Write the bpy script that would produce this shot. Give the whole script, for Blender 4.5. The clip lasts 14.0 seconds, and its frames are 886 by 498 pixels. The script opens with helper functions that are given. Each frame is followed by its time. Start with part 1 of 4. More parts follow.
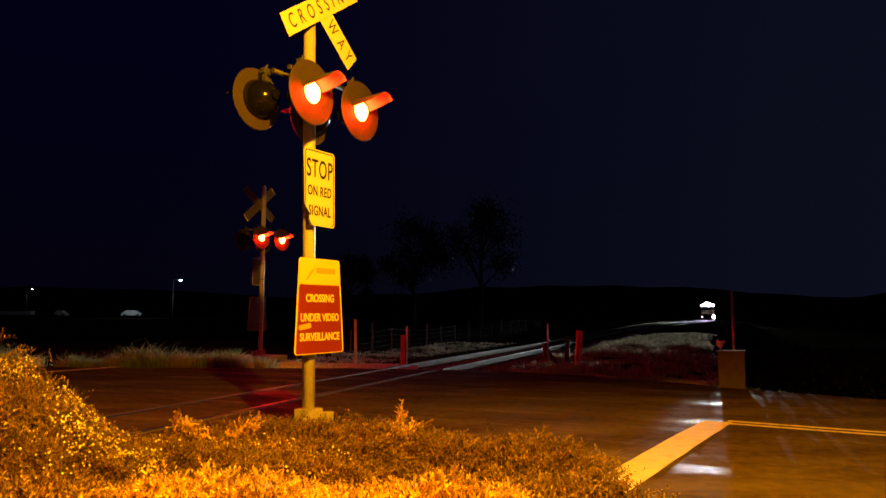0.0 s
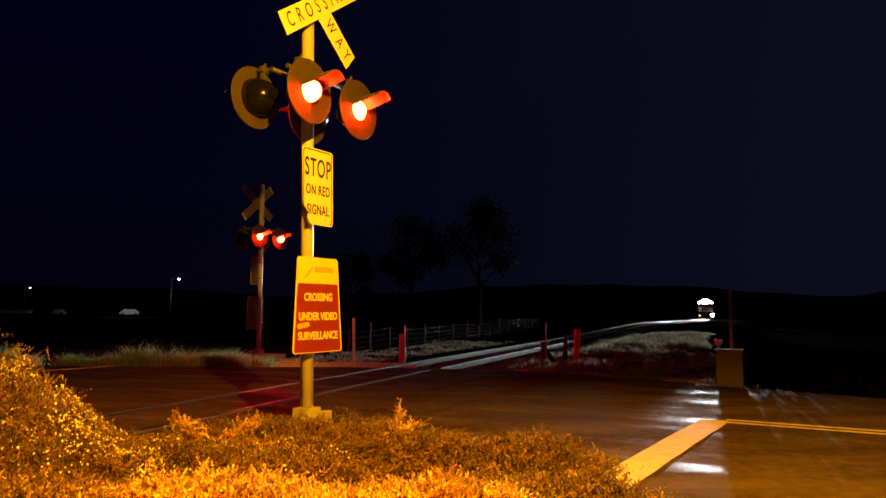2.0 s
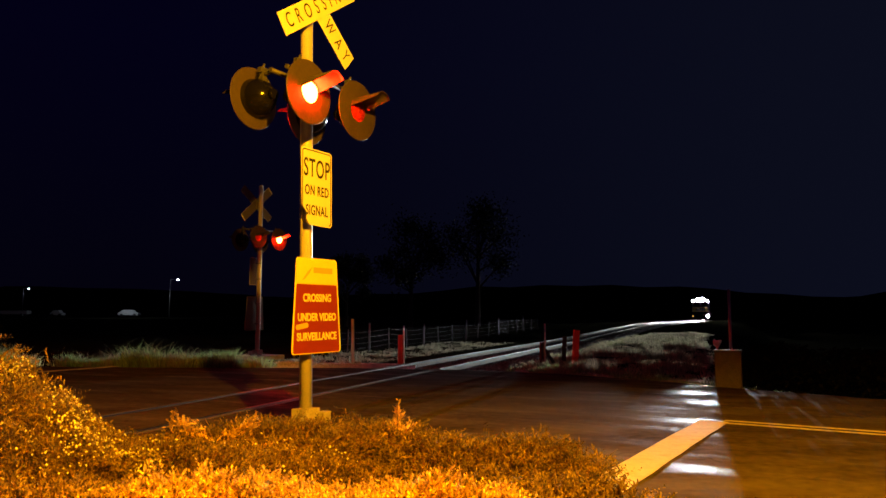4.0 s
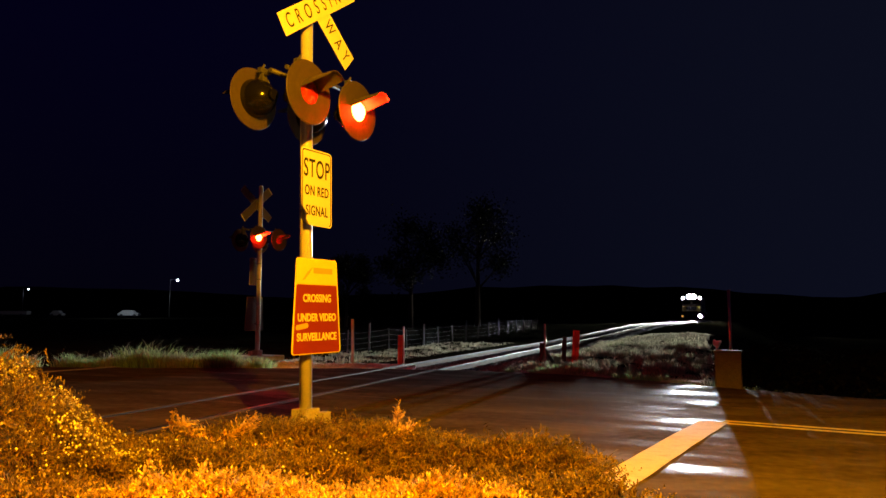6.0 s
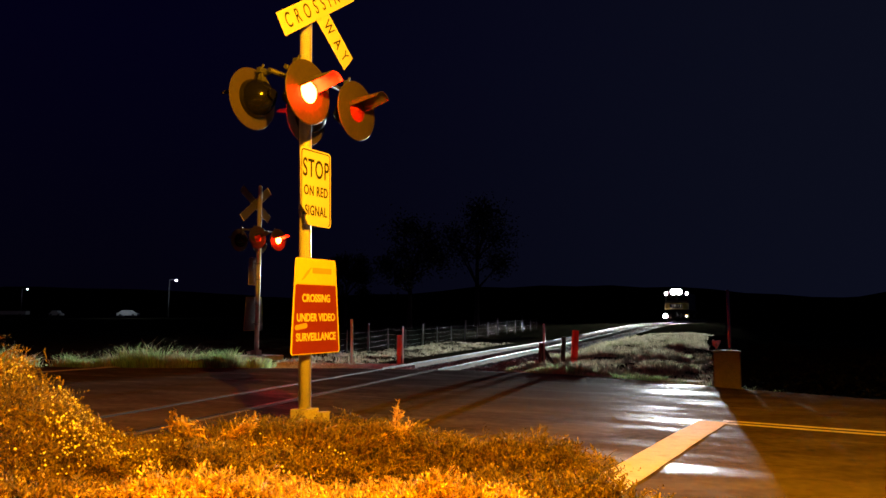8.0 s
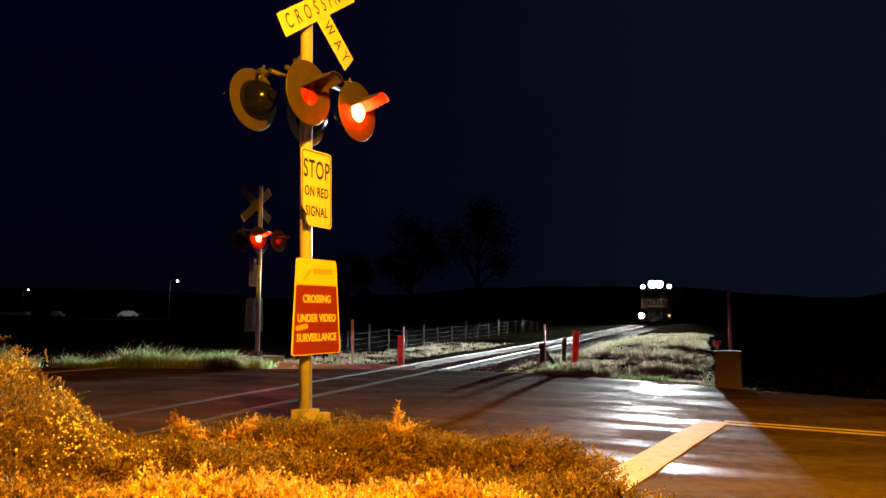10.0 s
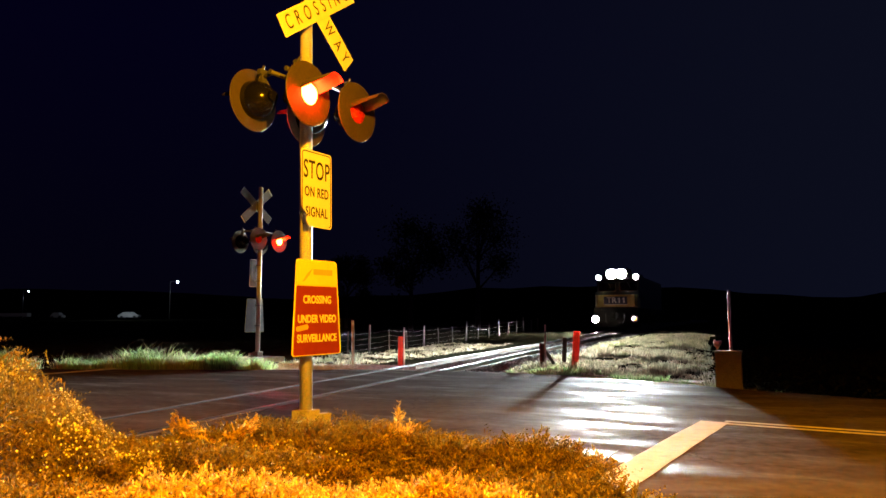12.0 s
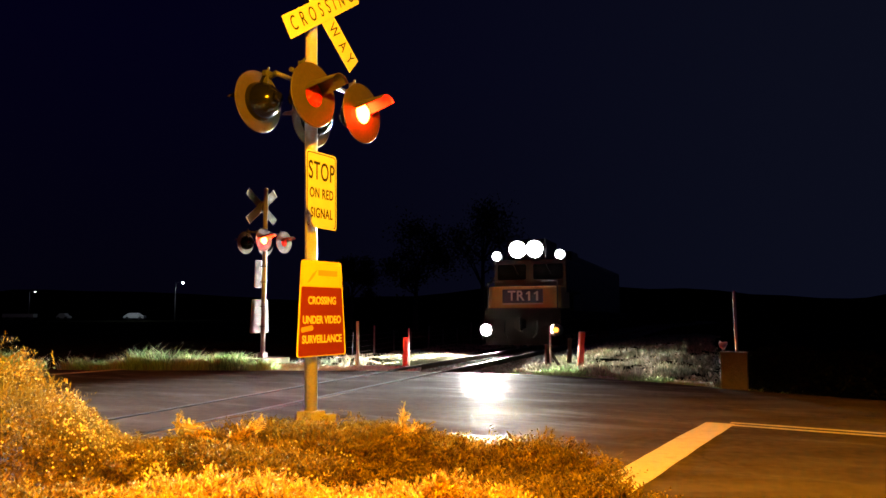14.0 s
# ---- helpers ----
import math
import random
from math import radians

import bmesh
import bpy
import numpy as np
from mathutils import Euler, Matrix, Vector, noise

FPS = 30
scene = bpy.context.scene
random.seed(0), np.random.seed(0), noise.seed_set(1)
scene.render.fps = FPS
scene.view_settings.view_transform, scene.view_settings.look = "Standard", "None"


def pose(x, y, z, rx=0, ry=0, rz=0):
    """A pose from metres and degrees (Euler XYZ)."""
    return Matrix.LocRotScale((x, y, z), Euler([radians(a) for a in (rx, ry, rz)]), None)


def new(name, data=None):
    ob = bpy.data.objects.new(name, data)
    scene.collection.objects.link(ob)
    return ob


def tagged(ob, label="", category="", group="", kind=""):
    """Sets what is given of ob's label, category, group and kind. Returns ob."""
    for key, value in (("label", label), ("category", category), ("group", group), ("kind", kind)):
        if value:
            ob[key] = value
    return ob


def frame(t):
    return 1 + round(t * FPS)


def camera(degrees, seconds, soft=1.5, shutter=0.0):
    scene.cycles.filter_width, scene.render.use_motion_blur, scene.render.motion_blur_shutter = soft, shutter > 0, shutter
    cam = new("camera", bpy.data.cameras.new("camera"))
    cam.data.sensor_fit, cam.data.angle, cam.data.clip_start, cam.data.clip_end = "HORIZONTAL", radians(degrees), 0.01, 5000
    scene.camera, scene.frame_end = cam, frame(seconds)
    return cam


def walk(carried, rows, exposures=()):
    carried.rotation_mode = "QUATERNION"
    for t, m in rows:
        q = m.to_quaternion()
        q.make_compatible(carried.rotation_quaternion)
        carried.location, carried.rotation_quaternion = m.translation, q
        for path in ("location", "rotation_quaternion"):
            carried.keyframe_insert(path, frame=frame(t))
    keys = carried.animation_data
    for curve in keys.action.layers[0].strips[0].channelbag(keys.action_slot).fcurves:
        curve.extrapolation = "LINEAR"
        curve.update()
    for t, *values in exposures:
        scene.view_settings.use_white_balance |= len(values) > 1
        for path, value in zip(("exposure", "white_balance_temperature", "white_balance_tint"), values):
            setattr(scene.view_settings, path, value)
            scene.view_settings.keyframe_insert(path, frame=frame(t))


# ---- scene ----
# ================= camera =================
cam = camera(63.0, 14.0)
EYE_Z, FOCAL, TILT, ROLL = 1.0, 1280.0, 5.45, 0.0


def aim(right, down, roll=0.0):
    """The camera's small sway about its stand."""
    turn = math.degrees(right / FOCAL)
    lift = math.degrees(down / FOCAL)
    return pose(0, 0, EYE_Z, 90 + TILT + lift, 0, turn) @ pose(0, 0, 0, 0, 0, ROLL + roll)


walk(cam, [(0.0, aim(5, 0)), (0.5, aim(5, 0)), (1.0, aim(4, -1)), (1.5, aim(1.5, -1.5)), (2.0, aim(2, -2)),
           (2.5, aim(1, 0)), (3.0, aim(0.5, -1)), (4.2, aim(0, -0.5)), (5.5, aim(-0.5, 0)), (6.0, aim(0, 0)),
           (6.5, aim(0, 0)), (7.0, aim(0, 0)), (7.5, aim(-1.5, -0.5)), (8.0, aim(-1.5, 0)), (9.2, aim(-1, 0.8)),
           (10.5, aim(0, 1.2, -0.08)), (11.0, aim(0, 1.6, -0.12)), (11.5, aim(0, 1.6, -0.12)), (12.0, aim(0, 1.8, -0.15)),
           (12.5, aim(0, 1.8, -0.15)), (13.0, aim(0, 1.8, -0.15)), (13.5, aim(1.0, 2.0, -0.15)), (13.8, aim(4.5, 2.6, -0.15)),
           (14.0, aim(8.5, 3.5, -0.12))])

# ================= night sky and street light =================
world = bpy.data.worlds.new("night")
scene.world = world
world.use_nodes = True
wn, wl = world.node_tree.nodes, world.node_tree.links
wn.clear()
w_out, w_bg = wn.new("ShaderNodeOutputWorld"), wn.new("ShaderNodeBackground")
w_co, w_sep, w_ramp = wn.new("ShaderNodeTexCoord"), wn.new("ShaderNodeSeparateXYZ"), wn.new("ShaderNodeValToRGB")
wl.new(w_co.outputs["Generated"], w_sep.inputs[0])
wl.new(w_sep.outputs["Z"], w_ramp.inputs[0])
w_side, w_mix = wn.new("ShaderNodeMapRange"), wn.new("ShaderNodeMix")
w_mix.data_type = "RGBA"
w_side.interpolation_type = "SMOOTHSTEP"
w_side.inputs["From Min"].default_value, w_side.inputs["From Max"].default_value = -0.45, 0.65
wl.new(w_sep.outputs["X"], w_side.inputs[0])
wl.new(w_side.outputs[0], w_mix.inputs["Factor"])
wl.new(w_ramp.outputs[0], w_mix.inputs["A"])
w_mix.inputs["B"].default_value = (0.0036, 0.0044, 0.0115, 1)      # sky painted paler to the right in place of headlamp glare
wl.new(w_mix.outputs["Result"], w_bg.inputs[0])
wl.new(w_bg.outputs[0], w_out.inputs[0])
w_ramp.color_ramp.elements[0].position, w_ramp.color_ramp.elements[0].color = 0.0, (0.0011, 0.0009, 0.0036, 1)
w_ramp.color_ramp.elements[1].position, w_ramp.color_ramp.elements[1].color = 0.35, (0.0009, 0.0005, 0.0072, 1)
w_bg.inputs[1].default_value = 1.0

SODIUM = (1.0, 0.375, 0.003)
STREET = (1.2, 0.6, 4.2)
HEAD_L = 88000.0     # radiance of the locomotive's main lamps


# ================= materials =================
def material(name, base, rough=0.6, metal=0.0, vary=0.25, scale=6.0, bump=0.0, bump_scale=40.0, spec=0.5, dirt=None, dirt_amount=0.0,
             random_island=0.0, stretch=None, rough_vary=0.0):
    m = bpy.data.materials.new(name)
    m.use_nodes = True
    n, l = m.node_tree.nodes, m.node_tree.links
    b = n["Principled BSDF"]
    b.inputs["Roughness"].default_value, b.inputs["Metallic"].default_value = rough, metal
    b.inputs["Specular IOR Level"].default_value = spec
    co = n.new("ShaderNodeTexCoord")
    src = co.outputs["Object"]
    if stretch:
        mp = n.new("ShaderNodeMapping")
        mp.inputs["Scale"].default_value, mp.inputs["Rotation"].default_value = stretch[:3], (0, 0, radians(stretch[3]))
        l.new(src, mp.inputs[0])
        src = mp.outputs[0]
    big, fine = n.new("ShaderNodeTexNoise"), n.new("ShaderNodeTexNoise")
    big.inputs["Scale"].default_value, fine.inputs["Scale"].default_value = scale, scale * 9
    big.inputs["Detail"].default_value = fine.inputs["Detail"].default_value = 6
    l.new(src, big.inputs["Vector"]), l.new(co.outputs["Object"], fine.inputs["Vector"])
    add = n.new("ShaderNodeMath")
    add.operation = "ADD"
    l.new(big.outputs[0], add.inputs[0]), l.new(fine.outputs[0], add.inputs[1])
    rng = n.new("ShaderNodeMapRange")
    rng.inputs["From Min"].default_value, rng.inputs["From Max"].default_value = 0.6, 1.4
    rng.inputs["To Min"].default_value, rng.inputs["To Max"].default_value = 1 - vary, 1 + vary
    l.new(add.outputs[0], rng.inputs[0])
    value = rng.outputs[0]
    if random_island:
        geo, mul, r2 = n.new("ShaderNodeNewGeometry"), n.new("ShaderNodeMath"), n.new("ShaderNodeMapRange")
        mul.operation = "MULTIPLY"
        r2.inputs["To Min"].default_value, r2.inputs["To Max"].default_value = 1 - random_island, 1 + random_island
        l.new(geo.outputs["Random Per Island"], r2.inputs[0])
        l.new(value, mul.inputs[0]), l.new(r2.outputs[0], mul.inputs[1])
        value = mul.outputs[0]
    mix = n.new("ShaderNodeVectorMath")
    mix.operation = "SCALE"
    mix.inputs[0].default_value = base
    l.new(value, mix.inputs["Scale"])
    colour = mix.outputs[0]
    if dirt:
        mask, dmix = n.new("ShaderNodeMapRange"), n.new("ShaderNodeMix")
        dmix.data_type = "RGBA"
        mask.inputs["From Min"].default_value, mask.inputs["From Max"].default_value = 0.48, 0.72
        mask.inputs["To Max"].default_value = dirt_amount
        l.new(big.outputs[0], mask.inputs[0]), l.new(mask.outputs[0], dmix.inputs["Factor"])
        l.new(colour, dmix.inputs["A"])
        dmix.inputs["B"].default_value = (*dirt, 1)
        colour = dmix.outputs["Result"]
    l.new(colour, b.inputs["Base Color"])
    if rough_vary:
        rr = n.new("ShaderNodeMapRange")
        rr.inputs["From Min"].default_value, rr.inputs["From Max"].default_value = 0.35, 0.65
        rr.inputs["To Min"].default_value, rr.inputs["To Max"].default_value = rough - rough_vary, rough + rough_vary
        l.new(big.outputs[0], rr.inputs[0]), l.new(rr.outputs[0], b.inputs["Roughness"])
    if bump:
        bn, bp = n.new("ShaderNodeTexNoise"), n.new("ShaderNodeBump")
        bn.inputs["Scale"].default_value, bn.inputs["Detail"].default_value = bump_scale, 5
        bp.inputs["Strength"].default_value, bp.inputs["Distance"].default_value = bump, 0.02
        l.new(co.outputs["Object"], bn.inputs["Vector"])
        l.new(bn.outputs[0], bp.inputs["Height"]), l.new(bp.outputs[0], b.inputs["Normal"])
    return m


def glow(name, colour, strength):
    m = bpy.data.materials.new(name)
    m.use_nodes = True
    b = m.node_tree.nodes["Principled BSDF"]
    b.inputs["Base Color"].default_value = (0.02, 0.02, 0.02, 1)
    b.inputs["Emission Color"].default_value, b.inputs["Emission Strength"].default_value = (*colour, 1), strength
    return m


M_ASPHALT = material("asphalt", (0.060, 0.048, 0.042), 0.9, vary=0.55, scale=1.1, bump=0.12, bump_scale=120, dirt=(0.10, 0.092, 0.085), dirt_amount=0.5, stretch=(0.5, 1.6, 1, 30), spec=0.0)


def damp_bands(m):
    """Smoother, damp bands drawn out along the road shine; the dry rest is dull."""
    n, l = m.node_tree.nodes, m.node_tree.links
    b = n["Principled BSDF"]
    co, mp, nz = n.new("ShaderNodeTexCoord"), n.new("ShaderNodeMapping"), n.new("ShaderNodeTexNoise")
    mp.vector_type = "TEXTURE"
    mp.inputs["Rotation"].default_value, mp.inputs["Scale"].default_value = (0, 0, radians(-30.7)), (1.9, 0.55, 1)
    nz.inputs["Scale"].default_value, nz.inputs["Detail"].default_value, nz.inputs["Roughness"].default_value = 1.0, 9, 0.68
    l.new(co.outputs["Object"], mp.inputs[0]), l.new(mp.outputs[0], nz.inputs["Vector"])
    sp, ro = n.new("ShaderNodeMapRange"), n.new("ShaderNodeMapRange")
    for r, lo, hi in ((sp, 0.0008, 0.0072), (ro, 0.8, 0.36)):
        r.inputs["From Min"].default_value, r.inputs["From Max"].default_value = 0.46, 0.62
        r.inputs["To Min"].default_value, r.inputs["To Max"].default_value = lo, hi
        l.new(nz.outputs[0], r.inputs[0])
    l.new(sp.outputs[0], b.inputs["Specular IOR Level"]), l.new(ro.outputs[0], b.inputs["Roughness"])
    # a few fine sealed cracks
    warp, vor, crack, dark = n.new("ShaderNodeTexNoise"), n.new("ShaderNodeTexVoronoi"), n.new("ShaderNodeMapRange"), n.new("ShaderNodeVectorMath")
    add = n.new("ShaderNodeVectorMath")
    warp.inputs["Scale"].default_value, warp.inputs["Detail"].default_value = 1.4, 6
    vor.feature, vor.inputs["Scale"].default_value = "DISTANCE_TO_EDGE", 0.30
    crack.inputs["From Min"].default_value, crack.inputs["From Max"].default_value = 0.001, 0.006
    crack.inputs["To Min"].default_value, crack.inputs["To Max"].default_value = 0.72, 1.0
    dark.operation = "SCALE"
    l.new(co.outputs["Object"], warp.inputs["Vector"])
    l.new(co.outputs["Object"], add.inputs[0]), l.new(warp.outputs["Color"], add.inputs[1])
    l.new(add.outputs[0], vor.inputs["Vector"]), l.new(vor.outputs["Distance"], crack.inputs[0])
    l.new(b.inputs["Base Color"].links[0].from_socket, dark.inputs[0]), l.new(crack.outputs[0], dark.inputs["Scale"])
    l.new(dark.outputs[0], b.inputs["Base Color"])


damp_bands(M_ASPHALT)
# Near-black earth and pasture tones stand in for unlit ground.
M_UNLITEARTH = material("earth", (0.020, 0.018, 0.012), 0.95, vary=0.5, scale=0.7, bump=0.8, bump_scale=6, dirt=(0.012, 0.016, 0.007), dirt_amount=0.8, spec=0.0)
M_PAINT = material("road_paint", (0.56, 0.54, 0.48), 0.8, vary=0.18, scale=7, bump=0.1, bump_scale=60, dirt=(0.32, 0.30, 0.27), dirt_amount=0.6, spec=0.03)
M_POST = material("galvanised_post", (0.60, 0.58, 0.52), 0.38, 0.1, vary=0.12, scale=5, bump=0.08)
M_STEEL = material("grey_steel", (0.36, 0.36, 0.36), 0.4, 0.8, vary=0.2, scale=8)
def leafy(m, amount):
    """Lets part of the light through thin blades and leaves."""
    n, l = m.node_tree.nodes, m.node_tree.links
    b, out = n["Principled BSDF"], n["Material Output"]
    tr, mix = n.new("ShaderNodeBsdfTranslucent"), n.new("ShaderNodeMixShader")
    l.new(b.inputs["Base Color"].links[0].from_socket, tr.inputs["Color"])
    mix.inputs[0].default_value = amount
    l.new(b.outputs[0], mix.inputs[1]), l.new(tr.outputs[0], mix.inputs[2]), l.new(mix.outputs[0], out.inputs["Surface"])


M_DARK = material("black_paint", (0.012, 0.012, 0.013), 0.35, vary=0.3, scale=8)
M_HOOD = material("worn_black_hood", (0.075, 0.06, 0.05), 0.45, vary=0.3, scale=8)
M_GLOSSBLACK = material("gloss_black_enamel", (0.006, 0.006, 0.007), 0.16, vary=0.2, scale=8, bump=0.03)
M_PLATE = material("weathered_backplate", (0.062, 0.046, 0.03), 0.55, vary=0.25, scale=4, bump=0.1, dirt=(0.03, 0.022, 0.016), dirt_amount=0.6)
M_SIGN = material("white_sign_face", (0.82, 0.81, 0.76), 0.35, vary=0.04, scale=5)
M_SIGNRED = material("red_sign_face", (0.25, 0.03, 0.012), 0.4, vary=0.08, scale=4)
M_SIGNYEL = material("yellow_sign_face", (0.88, 0.74, 0.10), 0.4, vary=0.05, scale=4)
M_FADED = material("faded_print", (0.66, 0.46, 0.10), 0.5, vary=0.1)
M_LETTER = material("black_lettering", (0.018, 0.017, 0.016), 0.5, vary=0.1)
M_LETTERY = material("cream_lettering", (0.86, 0.76, 0.40), 0.5, vary=0.05)
M_CONCRETE = material("concrete", (0.34, 0.32, 0.29), 0.9, vary=0.25, scale=5, bump=0.4, bump_scale=30, dirt=(0.18, 0.16, 0.13), dirt_amount=0.7)
M_RAIL = material("worn_rail_steel", (0.06, 0.056, 0.053), 0.45, 0.0, vary=0.2, scale=5, spec=0.025)
M_SUNKRAIL = material("grimy_sunk_rail", (0.09, 0.075, 0.065), 0.7, 0.0, vary=0.4, scale=3, spec=0.02)
M_ALU = material("bare_sign_back", (0.15, 0.15, 0.15), 0.6, 0.3, vary=0.15, scale=5)
M_RUST = material("rusty_rail_side", (0.10, 0.055, 0.033), 0.8, 0.2, vary=0.3, scale=12)
M_CABINET = material("stained_concrete", (0.13, 0.115, 0.10), 0.9, vary=0.3, scale=5, bump=0.4, bump_scale=30, dirt=(0.07, 0.055, 0.045), dirt_amount=0.7)
M_CAST = material("weathered_casting", (0.42, 0.39, 0.33), 0.8, vary=0.35, scale=9, bump=0.3, dirt=(0.10, 0.085, 0.07), dirt_amount=0.8)
M_DULLSTEEL = material("dull_zinc_steel", (0.085, 0.085, 0.085), 0.6, 0.5, vary=0.25, scale=8)
M_SLEEPER = material("timber_sleeper", (0.12, 0.095, 0.075), 0.9, vary=0.35, scale=5, bump=0.5, spec=0.05)
M_BALLAST = material("ballast_stone", (0.17, 0.165, 0.16), 0.9, vary=0.3, scale=9, random_island=0.4, spec=0.05)
M_GRAVEL = material("pale_gravel", (0.58, 0.56, 0.53), 0.9, vary=0.3, scale=9, random_island=0.35, spec=0.1)
M_WOOD = material("weathered_wood", (0.10, 0.075, 0.055), 0.9, vary=0.3, scale=6, bump=0.4)
M_GREYWOOD = material("silvered_wood", (0.12, 0.11, 0.10), 0.9, vary=0.3, scale=6, bump=0.4)
M_WIRE = material("galvanised_wire", (0.22, 0.22, 0.22), 0.5, 0.4, vary=0.15)
M_REDPOST = material("red_post_paint", (0.78, 0.14, 0.08), 0.6, vary=0.15, scale=9, dirt=(0.4, 0.09, 0.06), dirt_amount=0.6)
M_GRASS = material("verge_grass_blade", (0.30, 0.46, 0.19), 0.75, vary=0.35, scale=1.2, random_island=0.55, dirt=(0.50, 0.44, 0.30), dirt_amount=0.8, spec=0.25)
# Leaf colours hold little blue: the sodium lamp's gold is toned into them.
M_LEAF = material("lamp_gold_shrub_leaf", (0.60, 0.40, 0.055), 0.7, vary=0.4, scale=3.5, random_island=0.5, spec=0.12)
# Strong clump-scale tone swings paint shade between the sprigs.
M_LEAFDARK = material("shade_mottled_dark_leaf", (0.185, 0.125, 0.014), 0.75, vary=0.85, scale=4.5, random_island=0.5, spec=0.1)
M_LEAFMID = material("shade_mottled_brown_leaf", (0.24, 0.155, 0.018), 0.75, vary=0.8, scale=4.5, random_island=0.5, spec=0.1)
# Near-black base puts the night's darkness into the scrub colour.
M_SCRUB = material("night_black_scrub", (0.010, 0.011, 0.006), 0.9, vary=0.4, scale=2, spec=0.0)
M_WHITECAR = material("white_car_paint", (0.40, 0.40, 0.40), 0.3, vary=0.05)
M_TREE = material("dark_tree_leaf", (0.05, 0.06, 0.025), 0.8, vary=0.3, scale=1, random_island=0.4, spec=0.2)
M_TWIG = material("shrub_twig", (0.09, 0.06, 0.035), 0.9, vary=0.3, scale=9)
M_FLOWER = material("pale_flower", (0.85, 0.78, 0.45), 0.7, vary=0.2, random_island=0.3)
M_DRYGRASS = material("dry_bank_grass", (0.40, 0.36, 0.25), 0.85, vary=0.4, scale=1.5, random_island=0.5, dirt=(0.24, 0.26, 0.13), dirt_amount=0.8, spec=0.1)
leafy(M_DRYGRASS, 0.75)
leafy(M_REDPOST, 0.35)
leafy(M_GRASS, 0.78), leafy(M_LEAF, 0.3), leafy(M_LEAFMID, 0.25), leafy(M_LEAFDARK, 0.25)
M_LOCOY = material("loco_yellow", (0.76, 0.55, 0.15), 0.4, vary=0.1, scale=2, dirt=(0.35, 0.24, 0.08), dirt_amount=0.4)
M_LOCOB = material("loco_dark_grey", (0.045, 0.047, 0.055), 0.45, vary=0.2, scale=2)
M_LOCOU = material("loco_underframe", (0.018, 0.016, 0.015), 0.8, vary=0.5, scale=4, spec=0.08)
M_BEAM = material("red_brown_beam", (0.10, 0.035, 0.025), 0.6, vary=0.3, scale=4)
M_NUMBER = material("number_board_dark", (0.03, 0.032, 0.06), 0.4, vary=0.1)
M_WINDOW = material("dark_window_glass", (0.01, 0.012, 0.014), 0.05, vary=0.05, spec=0.6)
M_RED = glow("lit_red_lens", (1.0, 0.010, 0.0015), 780.0)
M_OFFLENS = material("unlit_red_lens", (0.50, 0.022, 0.010), 0.14, vary=0.7, scale=22, bump=0.9, bump_scale=55, spec=0.8)
M_HEAD = glow("headlamp_filament", (0.94, 1.0, 1.0), HEAD_L)
# Barrel walls emit on their own in place of reflected lamp light.
M_WALLGLOW = glow("glowing_barrel_wall", (0.94, 1.0, 1.0), 55.0)
M_DITCH = glow("ditch_lamp_bright", (1.0, 0.93, 0.84), 34000.0)
M_CORNER = glow("corner_lamp_glow", (1.0, 0.95, 0.9), 400.0)
M_DITCHDIM = glow("ditch_lamp_dim", (1.0, 0.40, 0.07), 2.2)
M_SODIUM = glow("sodium_tube", SODIUM, 300.0)
M_FARLAMP = glow("far_street_light", (0.8, 0.95, 1.0), 22.0)


# ================= mesh helpers =================
def part(name, bm, mat, parent=None, label=""):
    me = bpy.data.meshes.new(name)
    bm.to_mesh(me)
    bm.free()
    for m in (mat if isinstance(mat, (list, tuple)) else [mat]):
        me.materials.append(m)
    ob = new(name, me)
    if parent:
        ob.parent = parent
    if label:
        ob["label"] = label
    return ob


def empty(name, m, **tags):
    ob = new(name)
    ob.empty_display_size = 0.1
    ob.matrix_basis = m
    return tagged(ob, **tags)


def box(bm, size, at=(0, 0, 0), rot=None, bevel=0.0, mat=0):
    start = set(bm.faces)
    m = Matrix.Translation(at) @ (rot or Matrix()) @ Matrix.Diagonal((*size, 1))
    r = bmesh.ops.create_cube(bm, size=1, matrix=m)
    if bevel:
        edges = list({e for v in r["verts"] for e in v.link_edges})
        bmesh.ops.bevel(bm, geom=edges, offset=bevel, segments=2, affect="EDGES", profile=0.7)
    for f in bm.faces:
        if f not in start:
            f.material_index = mat
    return bm


def tube(bm, p0, p1, r0, r1=None, seg=16, caps=True, mat=0):
    start = set(bm.faces)
    p0, p1 = Vector(p0), Vector(p1)
    d = p1 - p0
    m = Matrix.Translation((p0 + p1) / 2) @ d.to_track_quat("Z", "Y").to_matrix().to_4x4()
    bmesh.ops.create_cone(bm, cap_ends=caps, segments=seg, radius1=r0, radius2=r0 if r1 is None else r1, depth=d.length, matrix=m)
    for f in bm.faces:
        if f not in start:
            f.material_index, f.smooth = mat, len(f.verts) == 4
    return bm


def plate(bm, outline, thick, m=None, mat=0, axis=1):
    """A flat plate in the local xz plane, its face towards -y, from an outline of (x, z)."""
    start = set(bm.faces)
    m = m or Matrix()
    a = [bm.verts.new(m @ Vector((x, 0, z))) for x, z in outline]
    b = [bm.verts.new(m @ Vector((x, thick, z))) for x, z in outline]
    bm.faces.new(a)
    bm.faces.new(b[::-1])
    for i in range(len(a)):
        bm.faces.new((a[i - 1], b[i - 1], b[i], a[i]))
    bmesh.ops.recalc_face_normals(bm, faces=[f for f in bm.faces if f not in start])
    for f in bm.faces:
        if f not in start:
            f.material_index = mat
    return bm


